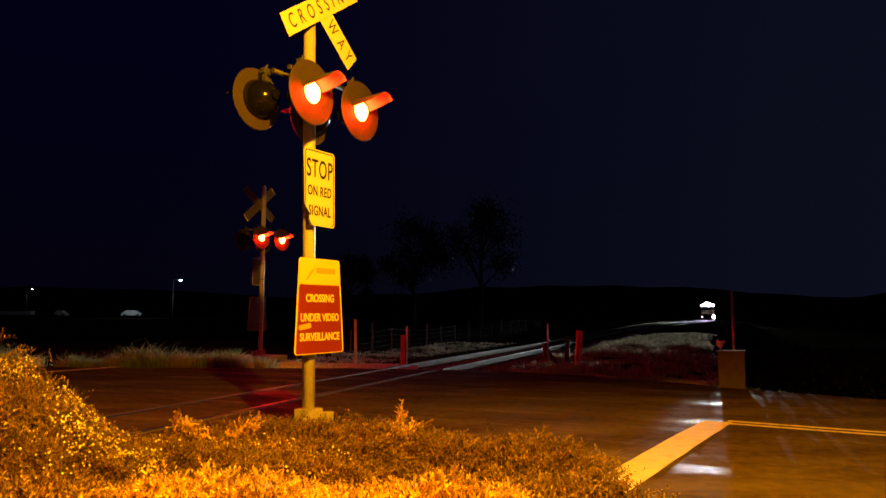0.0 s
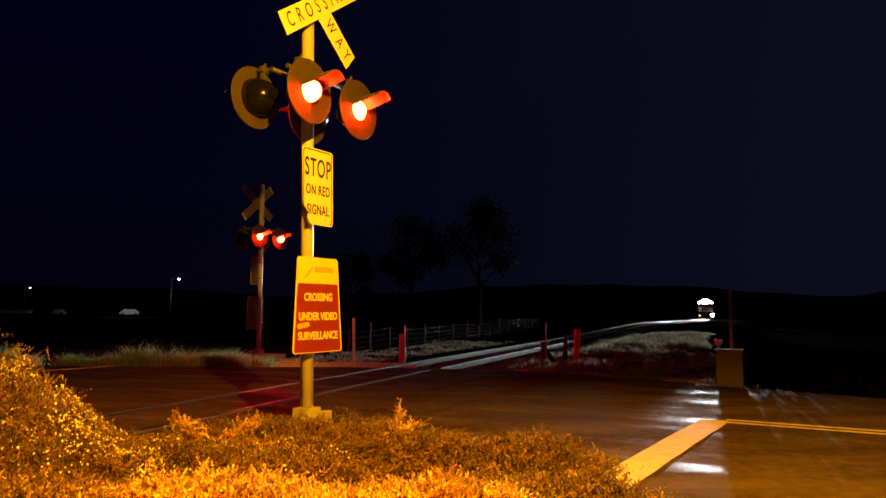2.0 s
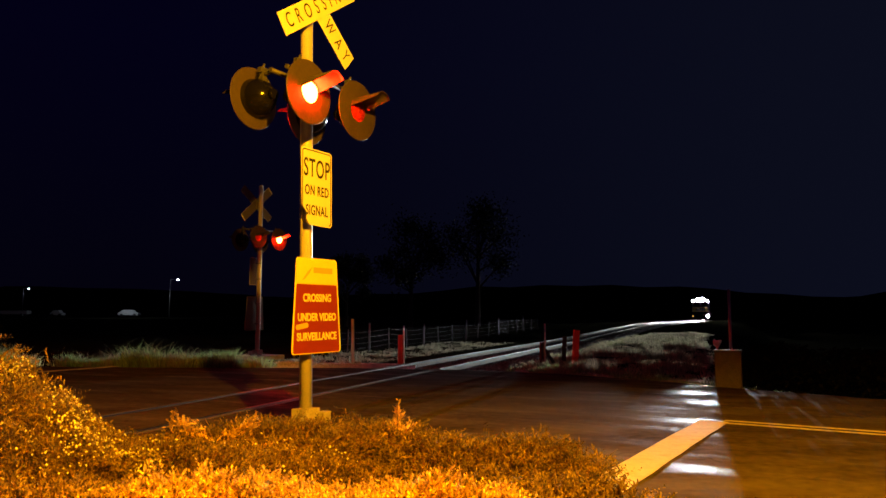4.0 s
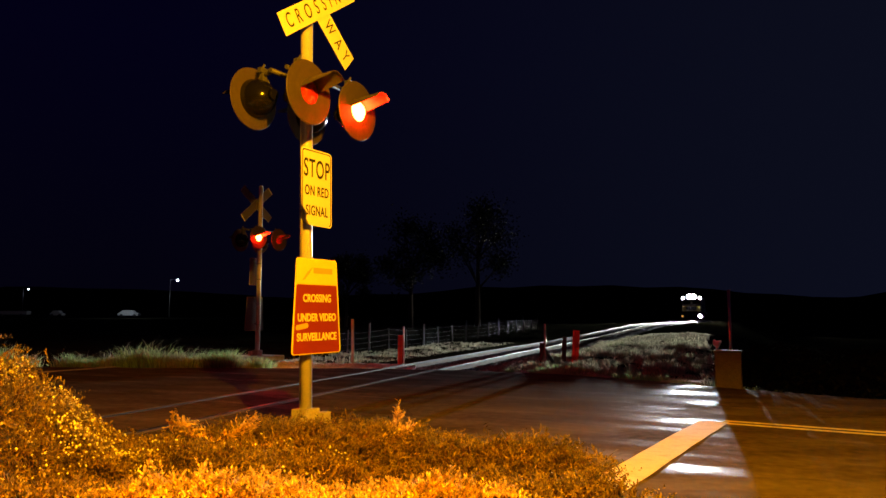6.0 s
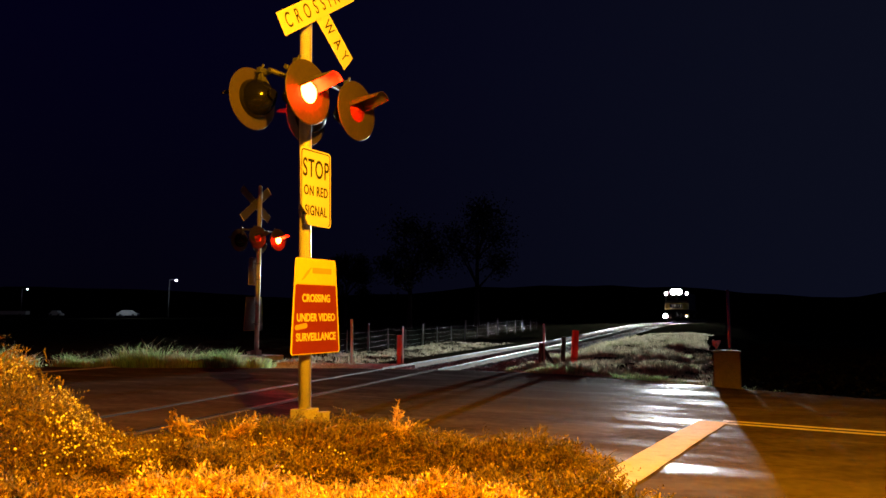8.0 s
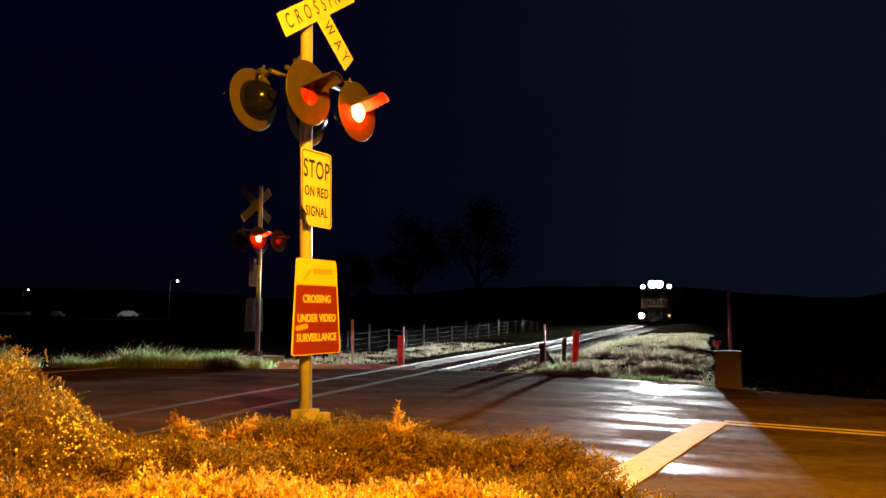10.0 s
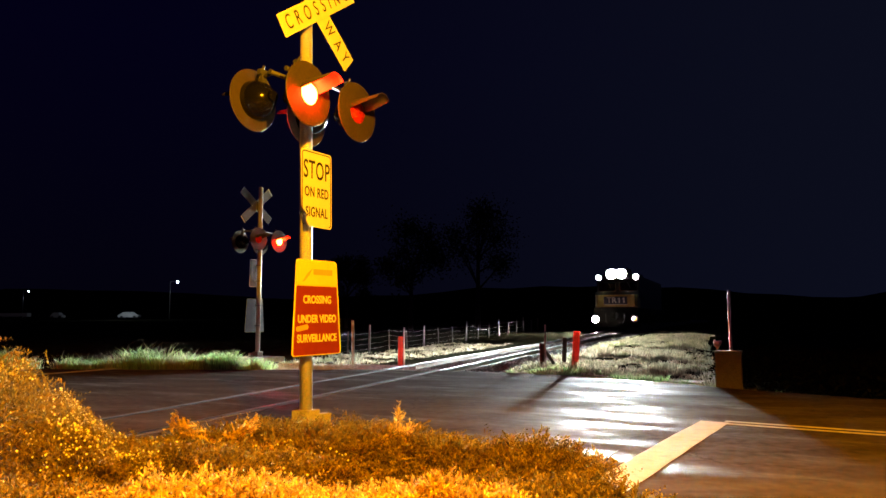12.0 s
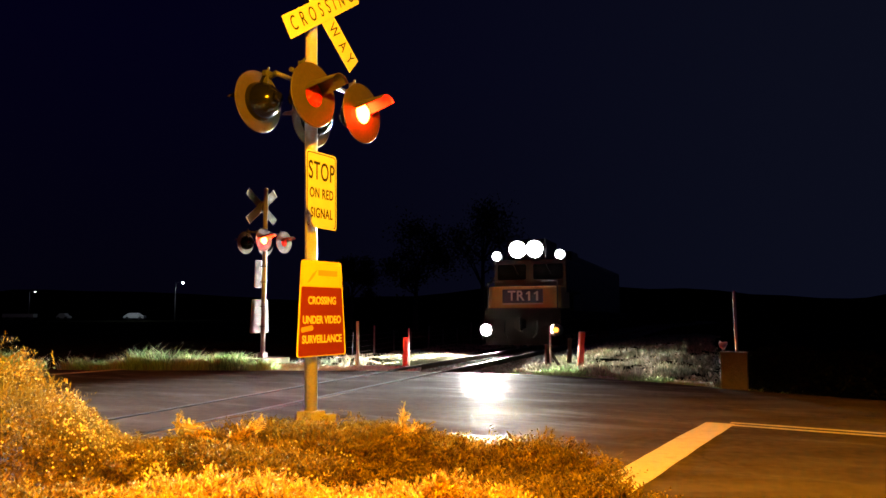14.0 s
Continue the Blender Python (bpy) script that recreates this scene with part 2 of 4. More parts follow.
def rounded(w, h, r, w_top=None, n=5):
    w_top = w if w_top is None else w_top
    out = []
    for cx, cz, a0 in ((w / 2 - r, -h / 2 + r, -90), (w_top / 2 - r, h / 2 - r, 0), (-w_top / 2 + r, h / 2 - r, 90), (-w / 2 + r, -h / 2 + r, 180)):
        out += [(cx + r * math.cos(radians(a0 + 90 * i / n)), cz + r * math.sin(radians(a0 + 90 * i / n))) for i in range(n + 1)]
    return out


def writing(name, text, size, parent, mat, m, stretch=1.0, spacing=1.0, bold=0.0):
    """Letters as flat mesh, standing in the local xz plane and read from -y."""
    cu = bpy.data.curves.new(name, "FONT")
    cu.body, cu.size, cu.align_x, cu.align_y, cu.extrude, cu.space_character, cu.offset = text, size, "CENTER", "CENTER", 0.001, spacing, bold
    tmp = bpy.data.objects.new("tmp", cu)
    me = bpy.data.meshes.new_from_object(tmp)
    bpy.data.objects.remove(tmp)
    bpy.data.curves.remove(cu)
    me.transform(m @ pose(0, 0, 0, 90) @ Matrix.Diagonal((stretch, 1, 1, 1)))
    me.materials.clear()
    me.materials.append(mat)
    ob = new(name, me)
    ob.parent = parent
    return ob


def raw(name, verts, faces, mat, parent=None, smooth=False):
    me = bpy.data.meshes.new(name)
    me.from_pydata(verts, [], faces)
    me.materials.append(mat)
    if smooth:
        me.polygons.foreach_set("use_smooth", [True] * len(me.polygons))
    me.update()
    ob = new(name, me)
    if parent:
        ob.parent = parent
    return ob


def smoothstep(a, b, x):
    t = min(1.0, max(0.0, (x - a) / (b - a)))
    return t * t * (3 - 2 * t)


# ================= the plan: track, road, ground =================
TRACK_Y = (-60.0, 7.4, 15.0, 23.0, 30.0, 36.0, 42.0, 48.0, 58.5, 82.0, 97.0, 131.0, 161.0, 200.0, 260.0)
TRACK_X = (-25.0, -2.9, -0.4, 2.25, 4.9, 7.5, 10.0, 12.5, 16.9, 26.7, 33.2, 47.4, 58.4, 70.0, 86.0)


def track_x(y):
    def lin(v):
        return float(np.interp(v, TRACK_Y, TRACK_X))
    w = max(1.0, 0.18 * abs(y - 10))
    return (lin(y - w) + 2 * lin(y) + lin(y + w) + lin(y - w / 2) + lin(y + w / 2)) / 6


def track_slope(y):
    return (track_x(y + 1.5) - track_x(y - 1.5)) / 3


def track_z(y):
    return 0.55 * smoothstep(24, 58, y)


ROAD = Vector((0.86, -0.51, 0)).normalized()      # along the road, towards the approaching traffic
ACROSS = Vector((0.51, 0.86, 0)).normalized()
FAR_EDGE_X = (-60, -14, -9.2, -5.1, -1.65, 0.83, 2.2, 3.7, 4.1, 5.5, 9.0, 16.0, 60)
FAR_EDGE_Y = (45, 17.4, 15.2, 14.8, 14.7, 14.0, 13.1, 11.4, 10.6, 9.1, 6.6, 2.3, -24)


def road_edge(x):
    return float(np.interp(x, FAR_EDGE_X, FAR_EDGE_Y))


def ground_z(x, y):
    """The earth: level by the road, a bank beside the track, a ditch on the far right."""
    d = y - road_edge(x)
    tz = track_z(y)
    off = (x - track_x(y)) * 0.93
    z = -0.05 + 0.02 * noise.noise(Vector((x * 0.4, y * 0.4, 0)))
    if d < 0.15:
        return -0.12
    z += 1.35 * smoothstep(90, 150, y) * smoothstep(-5, -30, x)
    z += tz * (smoothstep(9, 4, off) if off > 0 else smoothstep(26, 4, -off)) - 0.02
    bank = smoothstep(12.2, 19, y) * smoothstep(60, 40, y) * smoothstep(1.8, 3.4, off) * smoothstep(8.0, 5.2, off)
    z += 0.24 * bank + 0.05 * bank * noise.noise(Vector((x * 0.8, y * 0.5, 9)))
    z -= 1.1 * smoothstep(6.2, 10.0, off) * smoothstep(0.2, 2.0, d)
    z += 0.09 * noise.noise(Vector((x * 1.3, y * 1.3, 3))) * smoothstep(0.2, 1.5, d) * smoothstep(1.5, 2.6, abs(off))
    return z - 0.12 * smoothstep(1.9, 1.2, abs(off))


def build_ground():
    xs = np.concatenate([np.linspace(-900, -40, 12), np.linspace(-36, -12, 20), np.linspace(-11.5, 16, 140), np.linspace(17, 60, 44), np.linspace(70, 900, 14)])
    ys = np.concatenate([np.linspace(-300, -12, 8), np.linspace(-10, 9, 24), np.linspace(9.3, 34, 110), np.linspace(35, 110, 60), np.linspace(120, 1500, 16)])
    verts = [(x, y, ground_z(x, y)) for y in ys for x in xs]
    nx = len(xs)
    faces = [(j * nx + i, j * nx + i + 1, (j + 1) * nx + i + 1, (j + 1) * nx + i) for j in range(len(ys) - 1) for i in range(nx - 1)]
    tagged(raw("ground", verts, faces, M_UNLITEARTH, smooth=True), "bare earth and rough pasture, toned dark as unlit ground, beside the railway", "ground", kind="structure")


def road_z(x, y):
    a = x * ACROSS.x + y * ACROSS.y
    b = x * ROAD.x + y * ROAD.y
    wave = 0.0026 * math.sin(a * 2.3 + 0.25 * math.sin(b * 0.5)) + 0.0016 * math.sin(a * 5.1 + 0.6 * noise.noise(Vector((b * 0.5, 0, 2))))
    return wave * smoothstep(-3, 3, b + 3) + 0.002 * noise.noise(Vector((x * 0.8, y * 0.8, 7)))


def build_road():
    xs = np.concatenate([np.linspace(-60, -15, 24), np.linspace(-14, 12, 105), np.linspace(13, 60, 24)])
    rows = np.linspace(0, 1, 170)
    verts, faces = [], []
    for x in xs:
        far = road_edge(x) + 0.12 * noise.noise(Vector((x * 1.7, 0, 0)))
        near = far - 22
        for k in rows:
            y = near + (far - near) * k
            z = road_z(x, y) * smoothstep(0, 0.02, 1 - k)
            verts.append((x, y, z if k < 1 else -0.10))
    n = len(rows)
    for i in range(len(xs) - 1):
        for j in range(n - 1):
            faces.append((i * n + j, (i + 1) * n + j, (i + 1) * n + j + 1, i * n + j + 1))
    tagged(raw("road", verts, faces, M_ASPHALT, smooth=True), "worn damp asphalt road over the level crossing", "road", kind="structure")


def stripe(name, p0, p1, width, lift=0.0045, label=""):
    """A painted band on the road between two points of the plan, worn at its edges."""
    p0, p1 = Vector((*p0, 0)), Vector((*p1, 0))
    d = (p1 - p0).normalized()
    side = Vector((-d.y, d.x, 0)) * width / 2
    n = max(2, int((p1 - p0).length / 0.12))
    verts, faces = [], []
    for i in range(n + 1):
        c = p0 + (p1 - p0) * i / n
        for s in (-1, -0.33, 0.33, 1):
            q = c + side * s * (1 + 0.05 * noise.noise(Vector((c.x * 3, c.y * 3, s * 5))))
            verts.append((q.x, q.y, road_z(q.x, q.y) + lift))
    for i in range(n):
        for k in range(3):
            faces.append((i * 4 + k, i * 4 + k + 1, i * 4 + k + 5, i * 4 + k + 4))
    return tagged(raw(name, verts, faces, M_PAINT), label, "road marking", kind="structure")


def build_markings():
    stripe("stop_line", (0.74, 4.04), (2.63, 7.14), 0.27, label="broad worn white stop line painted across the lane")
    for off in (-0.085, 0.085):
        a, b = Vector((2.70, 7.10)) + Vector((0.51, 0.86)) * off, Vector((9.5, 2.75)) + Vector((0.51, 0.86)) * off
        stripe("centre_line", a, b, 0.08, label="thin painted line of the double centre line")
    stripe("stop_line", (-7.6, 13.1), (-6.7, 15.0), 0.30, label="worn white stop line on the opposite approach")


# ================= track =================
def rail_strip(name, offset, y0, y1, step, profile, mat, parent, lift=0.0):
    ys = np.arange(y0, y1 + step, step)
    verts, faces, k = [], [], len(profile)
    for y in ys:
        s = track_slope(y)
        n = Vector((1, -s, 0)).normalized()
        c = Vector((track_x(y), y, track_z(y) + lift)) + n * offset
        for px, pz in profile:
            verts.append(c + n * px + Vector((0, 0, pz)))
    for i in range(len(ys) - 1):
        for j in range(k):
            a, b = i * k + j, i * k + (j + 1) % k
            faces.append((a, b, b + k, a + k))
    return raw(name, verts, faces, mat, parent)


def build_track():
    track = empty("railway_track", pose(0, 0, 0), label="narrow-gauge railway track with shiny worn rails on ballast", category="railway track", kind="structure")
    head = [(-0.028, 0.0), (-0.022, 0.012), (0.022, 0.012), (0.028, 0.0), (0.028, -0.03), (-0.028, -0.03)]
    low_head = [(-0.017, 0.005), (-0.010, 0.012), (0.010, 0.012), (0.017, 0.005), (0.017, -0.03), (-0.017, -0.03)]
    web = [(-0.012, -0.03), (0.012, -0.03), (0.014, -0.105), (0.06, -0.125), (-0.06, -0.125), (-0.014, -0.105)]
    for off in (-0.567, 0.567):
        r = rail_strip("rail", off, 14.3, 230, 1.0, head, M_RAIL, track, 0.008)
        rail_strip("rail_web", off, 14.3, 230, 1.0, web, M_RUST, r, 0.008)
        rail_strip("crossing_rail", off, -30, 13.3, 1.0, low_head, M_SUNKRAIL, track, 0.0)["label"] = "grimy rail sunk in the asphalt"
    # rubber-edged grooves beside the rails where the road crosses
    for off in (-0.50, 0.50):
        rail_strip("flange_groove", off, 0, 14.2, 0.8, [(-0.03, 0.002), (0.03, 0.002), (0.03, -0.02), (-0.03, -0.02)], M_DARK, track, 0.010)
    bed = [(-1.9, -0.30), (-1.2, -0.135), (1.2, -0.135), (1.9, -0.30)]
    rail_strip("ballast_bed", 0, 14.6, 230, 1.2, bed, M_BALLAST, track)
    bm = bmesh.new()
    box(bm, (2.0, 0.22, 0.12), (0, 0, -0.06), bevel=0.012)
    first = part("sleeper", bm, M_SLEEPER, track)
    y, i = 14.9, 0
    while y < 140:
        ob = first if i == 0 else new("sleeper", first.data)
        ob.parent = track
        ob.matrix_basis = pose(track_x(y), y, track_z(y) - 0.115 + random.uniform(-0.008, 0.004), 0, 0, -math.degrees(math.atan(track_slope(y))) + random.uniform(-1, 1))
        y += 0.62 * math.cos(math.atan(track_slope(y)))
        i += 1
    # loose ballast stones
    verts, faces = [], []
    for _ in range(15000):
        y = 14.7 + 45 * random.random() ** 1.8
        off = random.choice((-1, 1)) * random.uniform(0, 1.75)
        c = Vector((track_x(y) + off, y - off * 0.33, 0))
        base = -0.135 if abs(off) < 1.2 else -0.135 - 0.165 * (abs(off) - 1.2) / 0.7
        c.z = track_z(c.y) + base + 0.012
        r = random.uniform(0.02, 0.05)
        k = len(verts)
        q = Euler((random.random() * 6, random.random() * 6, random.random() * 6)).to_matrix()
        for v in ((1, 0, 0), (-1, 0, 0), (0, 1, 0), (0, -1, 0), (0, 0, 0.8), (0, 0, -0.8)):
            verts.append(c + q @ (Vector(v) * r * random.uniform(0.7, 1.1)))
        faces += [(k + a, k + b, k + d) for a, b, d in ((0, 2, 4), (2, 1, 4), (1, 3, 4), (3, 0, 4), (2, 0, 5), (1, 2, 5), (3, 1, 5), (0, 3, 5))]
    tagged(raw("ballast_stones", verts, faces, M_BALLAST, track), kind="stuff")


def gravel(name, count, where, seed, label):
    """Loose stones on the ground, as one joined stuff."""
    rnd = random.Random(seed)
    verts, faces = [], []
    for _ in range(count):
        x, y = where(rnd)
        c = Vector((x, y, max(ground_z(x, y), -0.06) + 0.008))
        r, k = rnd.uniform(0.012, 0.04), len(verts)
        q = Euler((rnd.random() * 6, rnd.random() * 6, rnd.random() * 6)).to_matrix()
        for v in ((1, 0, 0), (-1, 0, 0), (0, 1, 0), (0, -1, 0), (0, 0, 0.8), (0, 0, -0.8)):
            verts.append(c + q @ (Vector(v) * r * rnd.uniform(0.7, 1.1)))
        faces += [(k + a, k + b, k + d) for a, b, d in ((0, 2, 4), (2, 1, 4), (1, 3, 4), (3, 0, 4), (2, 0, 5), (1, 2, 5), (3, 1, 5), (0, 3, 5))]
    tagged(raw(name, verts, faces, M_GRAVEL), label, "gravel", kind="stuff")


def build_gravel():
    def left(r):
        x = r.uniform(-4.3, -0.6)
        return x, road_edge(x) + 0.1 + 1.9 * r.random() ** 1.3

    def right(r):
        x = r.uniform(1.4, 4.0)
        return x, road_edge(x) + 0.1 + 0.8 * r.random() ** 1.5
    gravel("gravel_shoulder", 11000, left, 21, "pale loose gravel between road edge and railway")
    gravel("gravel_shoulder", 2500, right, 22, "loose gravel along the road edge in grass")


# ================= crossing signals =================
FLASH = 0.692        # half a flashing period
B_ON = -0.10         # first time the outer lamp lights
lenses = []          # (lens object, phase)


def lamp_head(parent, s, n, z, facing, phase):
    """One flashing lamp: round backplate, case, long hood and turning lens; facing +1 to the road user, -1 to the other side."""
    m = pose(s, -n * facing, z, 0, 0, 0 if facing > 0 else 180)
    bm = bmesh.new()
    rings = []
    for k in range(9):
        a = radians(90 * k / 8)
        rings.append([bm.verts.new(((0.175 * math.cos(a) + 0.001) * math.cos(b), 0.003 + 0.23 * math.sin(a), (0.175 * math.cos(a) + 0.001) * math.sin(b))) for b in np.linspace(0, 2 * math.pi, 32, endpoint=False)])
    for r0, r1 in zip(rings, rings[1:]):
        for i in range(32):
            bm.faces.new((r0[i - 1], r0[i], r1[i], r1[i - 1])).smooth = True
    tube(bm, (0, 0.225, 0), (0, 0.26, 0), 0.05, 0.045, 16)
    tube(bm, (0, 0.02, 0.13), (0, 0.10, 0.24), 0.03, 0.03, 10)
    case = part("lamp_case", bm, M_GLOSSBLACK, parent, "black cast lamp case")
    case.matrix_basis = m
    bm = bmesh.new()
    ring = []
    for rad, y in ((0.108, 0.010), (0.108, -0.006), (0.28, -0.006), (0.285, 0.0), (0.28, 0.008)):
        ring.append([bm.verts.new((rad * math.cos(a), y, rad * math.sin(a))) for a in np.linspace(0, 2 * math.pi, 48, endpoint=False)])
    for r0, r1 in zip(ring, ring[1:] + ring[:1]):
        for i in range(48):
            bm.faces.new((r0[i - 1], r0[i], r1[i], r1[i - 1]))
    bmesh.ops.recalc_face_normals(bm, faces=bm.faces)
    part("backplate", bm, M_PLATE, case, "round dull backplate")
    bm = bmesh.new()
    outer, inner = [], []
    for k in range(9):
        y = -0.006 - 0.30 * k / 8
        drop = -0.015 * k / 8
        half = radians(80 - 22 * (k / 8) ** 1.3)
        outer.append([bm.verts.new((0.118 * math.sin(a), y, 0.118 * math.cos(a) - drop)) for a in np.linspace(-half, half, 21)])
        inner.append([bm.verts.new((0.114 * math.sin(a), y, 0.114 * math.cos(a) - drop)) for a in np.linspace(-half, half, 21)])
    for g in (outer, inner):
        for r0, r1 in zip(g, g[1:]):
            for i in range(20):
                bm.faces.new((r0[i], r0[i + 1], r1[i + 1], r1[i])).smooth = True
    for i in range(20):
        bm.faces.new((outer[-1][i], outer[-1][i + 1], inner[-1][i + 1], inner[-1][i]))
    part("hood", bm, M_HOOD, case, "long black sun hood")
    # lens: lit on one face, dark red on the other; it turns about its upright axis
    bm = bmesh.new()
    for side, mat_i in ((-1, 0), (1, 1)):
        rows = []
        for k in range(6):
            rad = 0.098 * k / 5
            rows.append([bm.verts.new((rad * math.cos(a), side * (0.004 + (0.060 if side < 0 else 0.02) * (1 - (k / 5) ** 2)), rad * math.sin(a))) for a in np.linspace(0, 2 * math.pi, 28, endpoint=False)] if k else [bm.verts.new((0, side * (0.064 if side < 0 else 0.024), 0))])
        for i in range(28):
            f = bm.faces.new((rows[0][0], rows[1][i - 1], rows[1][i]))
            f.material_index, f.smooth = mat_i, True
            for r0, r1 in zip(rows[1:], rows[2:]):
                f = bm.faces.new((r0[i - 1], r1[i - 1], r1[i], r0[i]))
                f.material_index, f.smooth = mat_i, True
    tube(bm, (0, -0.003, 0), (0, 0.003, 0), 0.1065, 0.1065, 32, mat=1)
    bmesh.ops.recalc_face_normals(bm, faces=bm.faces)
    lens = part("lens", bm, [M_RED, M_OFFLENS], case, "round red signal lens")
    lenses.append((lens, phase))


def signal(m, label, foot=0.28):
    """A flashing-light signal: local -y looks to the road user, x along its crossarm, z = 0 at the ground."""
    sig = empty("crossing_signal", m, label=label, category="railway signal", group="level crossing signals")
    bm = bmesh.new()
    tube(bm, (0, 0, 0.06), (0, 0, 4.35), 0.057, 0.057, 28)
    tube(bm, (0, 0, 4.35), (0, 0, 4.38), 0.06, 0.03, 28)
    part("post", bm, M_POST, sig, "tall round steel post")
    bm = bmesh.new()
    box(bm, (0.18, 0.18, 0.20), (0, 0, 0.10), bevel=0.012)
    box(bm, (0.10, 0.09, 0.13), (0.10, -0.12, 0.10), bevel=0.01)
    box(bm, (0.07, 0.06, 0.10), (-0.11, -0.08, 0.08), bevel=0.01)
    for sx in (-0.065, 0.065):
        for sy in (-0.065, 0.065):
            tube(bm, (sx, sy, 0.17), (sx, sy, 0.20), 0.011, 0.014, 6)
    part("base_casting", bm, M_CAST, sig, "bolted cast post base")
    bm = bmesh.new()
    tube(bm, (0.20, 0.05, 0.0), (0.20, 0.05, 0.05), 0.02)
    box(bm, (foot, foot, 0.10 + 0.2 * (foot - 0.38)), (0, 0, -0.04), bevel=0.02)
    part("footing", bm, M_CONCRETE, sig, "concrete footing")
    # crossarms
    bm = bmesh.new()
    zl = 2.95
    tube(bm, (-0.36, -0.08, zl + 0.26), (0.42, -0.08, zl + 0.26), 0.022, 0.022, 12)
    tube(bm, (-0.37, 0.10, zl + 0.26), (0.42, 0.10, zl + 0.26), 0.022, 0.022, 12)
    box(bm, (0.16, 0.20, 0.13), (0, 0, zl + 0.26), bevel=0.015)
    part("crossarm", bm, M_DULLSTEEL, sig)
    for s in (-0.33, 0.38):
        for n, f in ((0.30, 1), (0.33, -1)):
            bm = bmesh.new()
            y = -(n - 0.10) * f
            tube(bm, (s, -0.08 if f > 0 else 0.10, zl + 0.26), (s, y, zl + 0.24), 0.018, 0.018, 10)
            box(bm, (0.06, 0.06, 0.12), (s, y, zl + 0.20), bevel=0.008)
            box(bm, (0.09, 0.05, 0.05), (s, y, zl + 0.285), bevel=0.008)
            tube(bm, (s, y, zl + 0.31), (s + 0.02, y, zl + 0.35), 0.012, 0.012, 8)
            tube(bm, (s + 0.03, y, zl + 0.25), (s + 0.06, y + 0.06 * f, zl + 0.12), 0.008, 0.008, 6)
            part("bracket", bm, M_DULLSTEEL, sig)
    # the four lamps; the two phases take turns on each side
    lamp_head(sig, -0.31, 0.30, zl, 1, 1)
    lamp_head(sig, 0.38, 0.30, zl, 1, 0)
    lamp_head(sig, -0.34, 0.33, zl + 0.04, -1, 1)
    lamp_head(sig, 0.38, 0.33, zl + 0.04, -1, 0)
    # crossbuck
    front = Vector((0.04, -0.10, 3.90))
    for angle, text, y in ((35.3, "CROSSING", -0.012), (-41, "", 0.0)):
        bm = bmesh.new()
        mm = Matrix.Translation(front + Vector((0, y, 0))) @ pose(0, 0, 0, 0, -angle, 0)
        plate(bm, rounded(1.21 if text else 1.26, 0.21, 0.004, n=1), 0.004, mm)
        arm = part("crossbuck_arm", bm, M_SIGN, sig, "white reflective crossbuck board")
        bm = bmesh.new()
        plate(bm, rounded(1.20, 0.205, 0.004, n=1), 0.002, mm @ pose(0, 0.0045, 0))
        part("sign_back", bm, M_ALU, arm, "bare metal back")
        if text:
            writing("lettering", text, 0.185, arm, M_LETTER, mm @ pose(0, -0.002, 0), 0.70, 1.95)
        else:
            writing("lettering", "RAIL", 0.175, arm, M_LETTER, mm @ pose(-0.37, -0.002, 0), 0.72, 1.8)
            writing("lettering", "WAY", 0.175, arm, M_LETTER, mm @ pose(0.37, -0.002, 0), 0.72, 2.0)
    bm = bmesh.new()
    box(bm, (0.10, 0.05, 0.22), (0, -0.07, 3.885), bevel=0.006)
    part("crossbuck_clamp", bm, M_STEEL, sig)
    # stop sign with its bent lower corner
    zs = 2.17
    mm = pose(0.0, -0.125, zs)
    outline = [(-0.20, -0.17), (-0.13, -0.24), (-0.14, -0.29), (-0.10, -0.345)] + rounded(0.42, 0.70, 0.035)[0:18]
    bm = bmesh.new()
    plate(bm, outline, 0.003, mm)
    stop = part("stop_sign", bm, M_SIGN, sig, "white stop sign with a bent corner")
    bm = bmesh.new()
    ro, ri = rounded(0.395, 0.675, 0.03), rounded(0.375, 0.655, 0.024)
    vo = [bm.verts.new(mm @ Vector((x, -0.0015, z))) for x, z in ro]
    vi = [bm.verts.new(mm @ Vector((x, -0.0015, z))) for x, z in ri]
    for i in range(len(vo) - 1):
        bm.faces.new((vo[i], vo[i + 1], vi[i + 1], vi[i]))
    part("border", bm, M_LETTER, stop)
    bm = bmesh.new()
    plate(bm, rounded(0.34, 0.68, 0.03), 0.002, mm @ pose(0.03, 0.0035, 0))
    part("sign_back", bm, M_ALU, stop, "bare metal back")
    writing("lettering", "STOP", 0.235, stop, M_LETTER, mm @ pose(0, -0.002, 0.165), 0.60, 1.1, 0.002)
    writing("lettering", "ON RED", 0.125, stop, M_LETTER, mm @ pose(0, -0.002, -0.035), 0.66, 1.1, 0.002)
    writing("lettering", "SIGNAL", 0.125, stop, M_LETTER, mm @ pose(0, -0.002, -0.215), 0.66, 1.1, 0.002)
    # surveillance sign
    zv = 1.105
    mm = pose(0.0, -0.13, zv)
    H, WB, WT = 0.845, 0.66, 0.55
    bm = bmesh.new()
    plate(bm, rounded(WB, H, 0.03, WT), 0.003, mm)
    sur = part("surveillance_sign", bm, M_SIGNYEL, sig, "tapered red and yellow surveillance sign")
    bm = bmesh.new()
    plate(bm, rounded(WB - 0.01, H - 0.01, 0.03, WT - 0.01), 0.002, mm @ pose(0, 0.0035, 0))
    part("sign_back", bm, M_ALU, sur, "bare metal back")
    bm = bmesh.new()
    red_top = 0.18
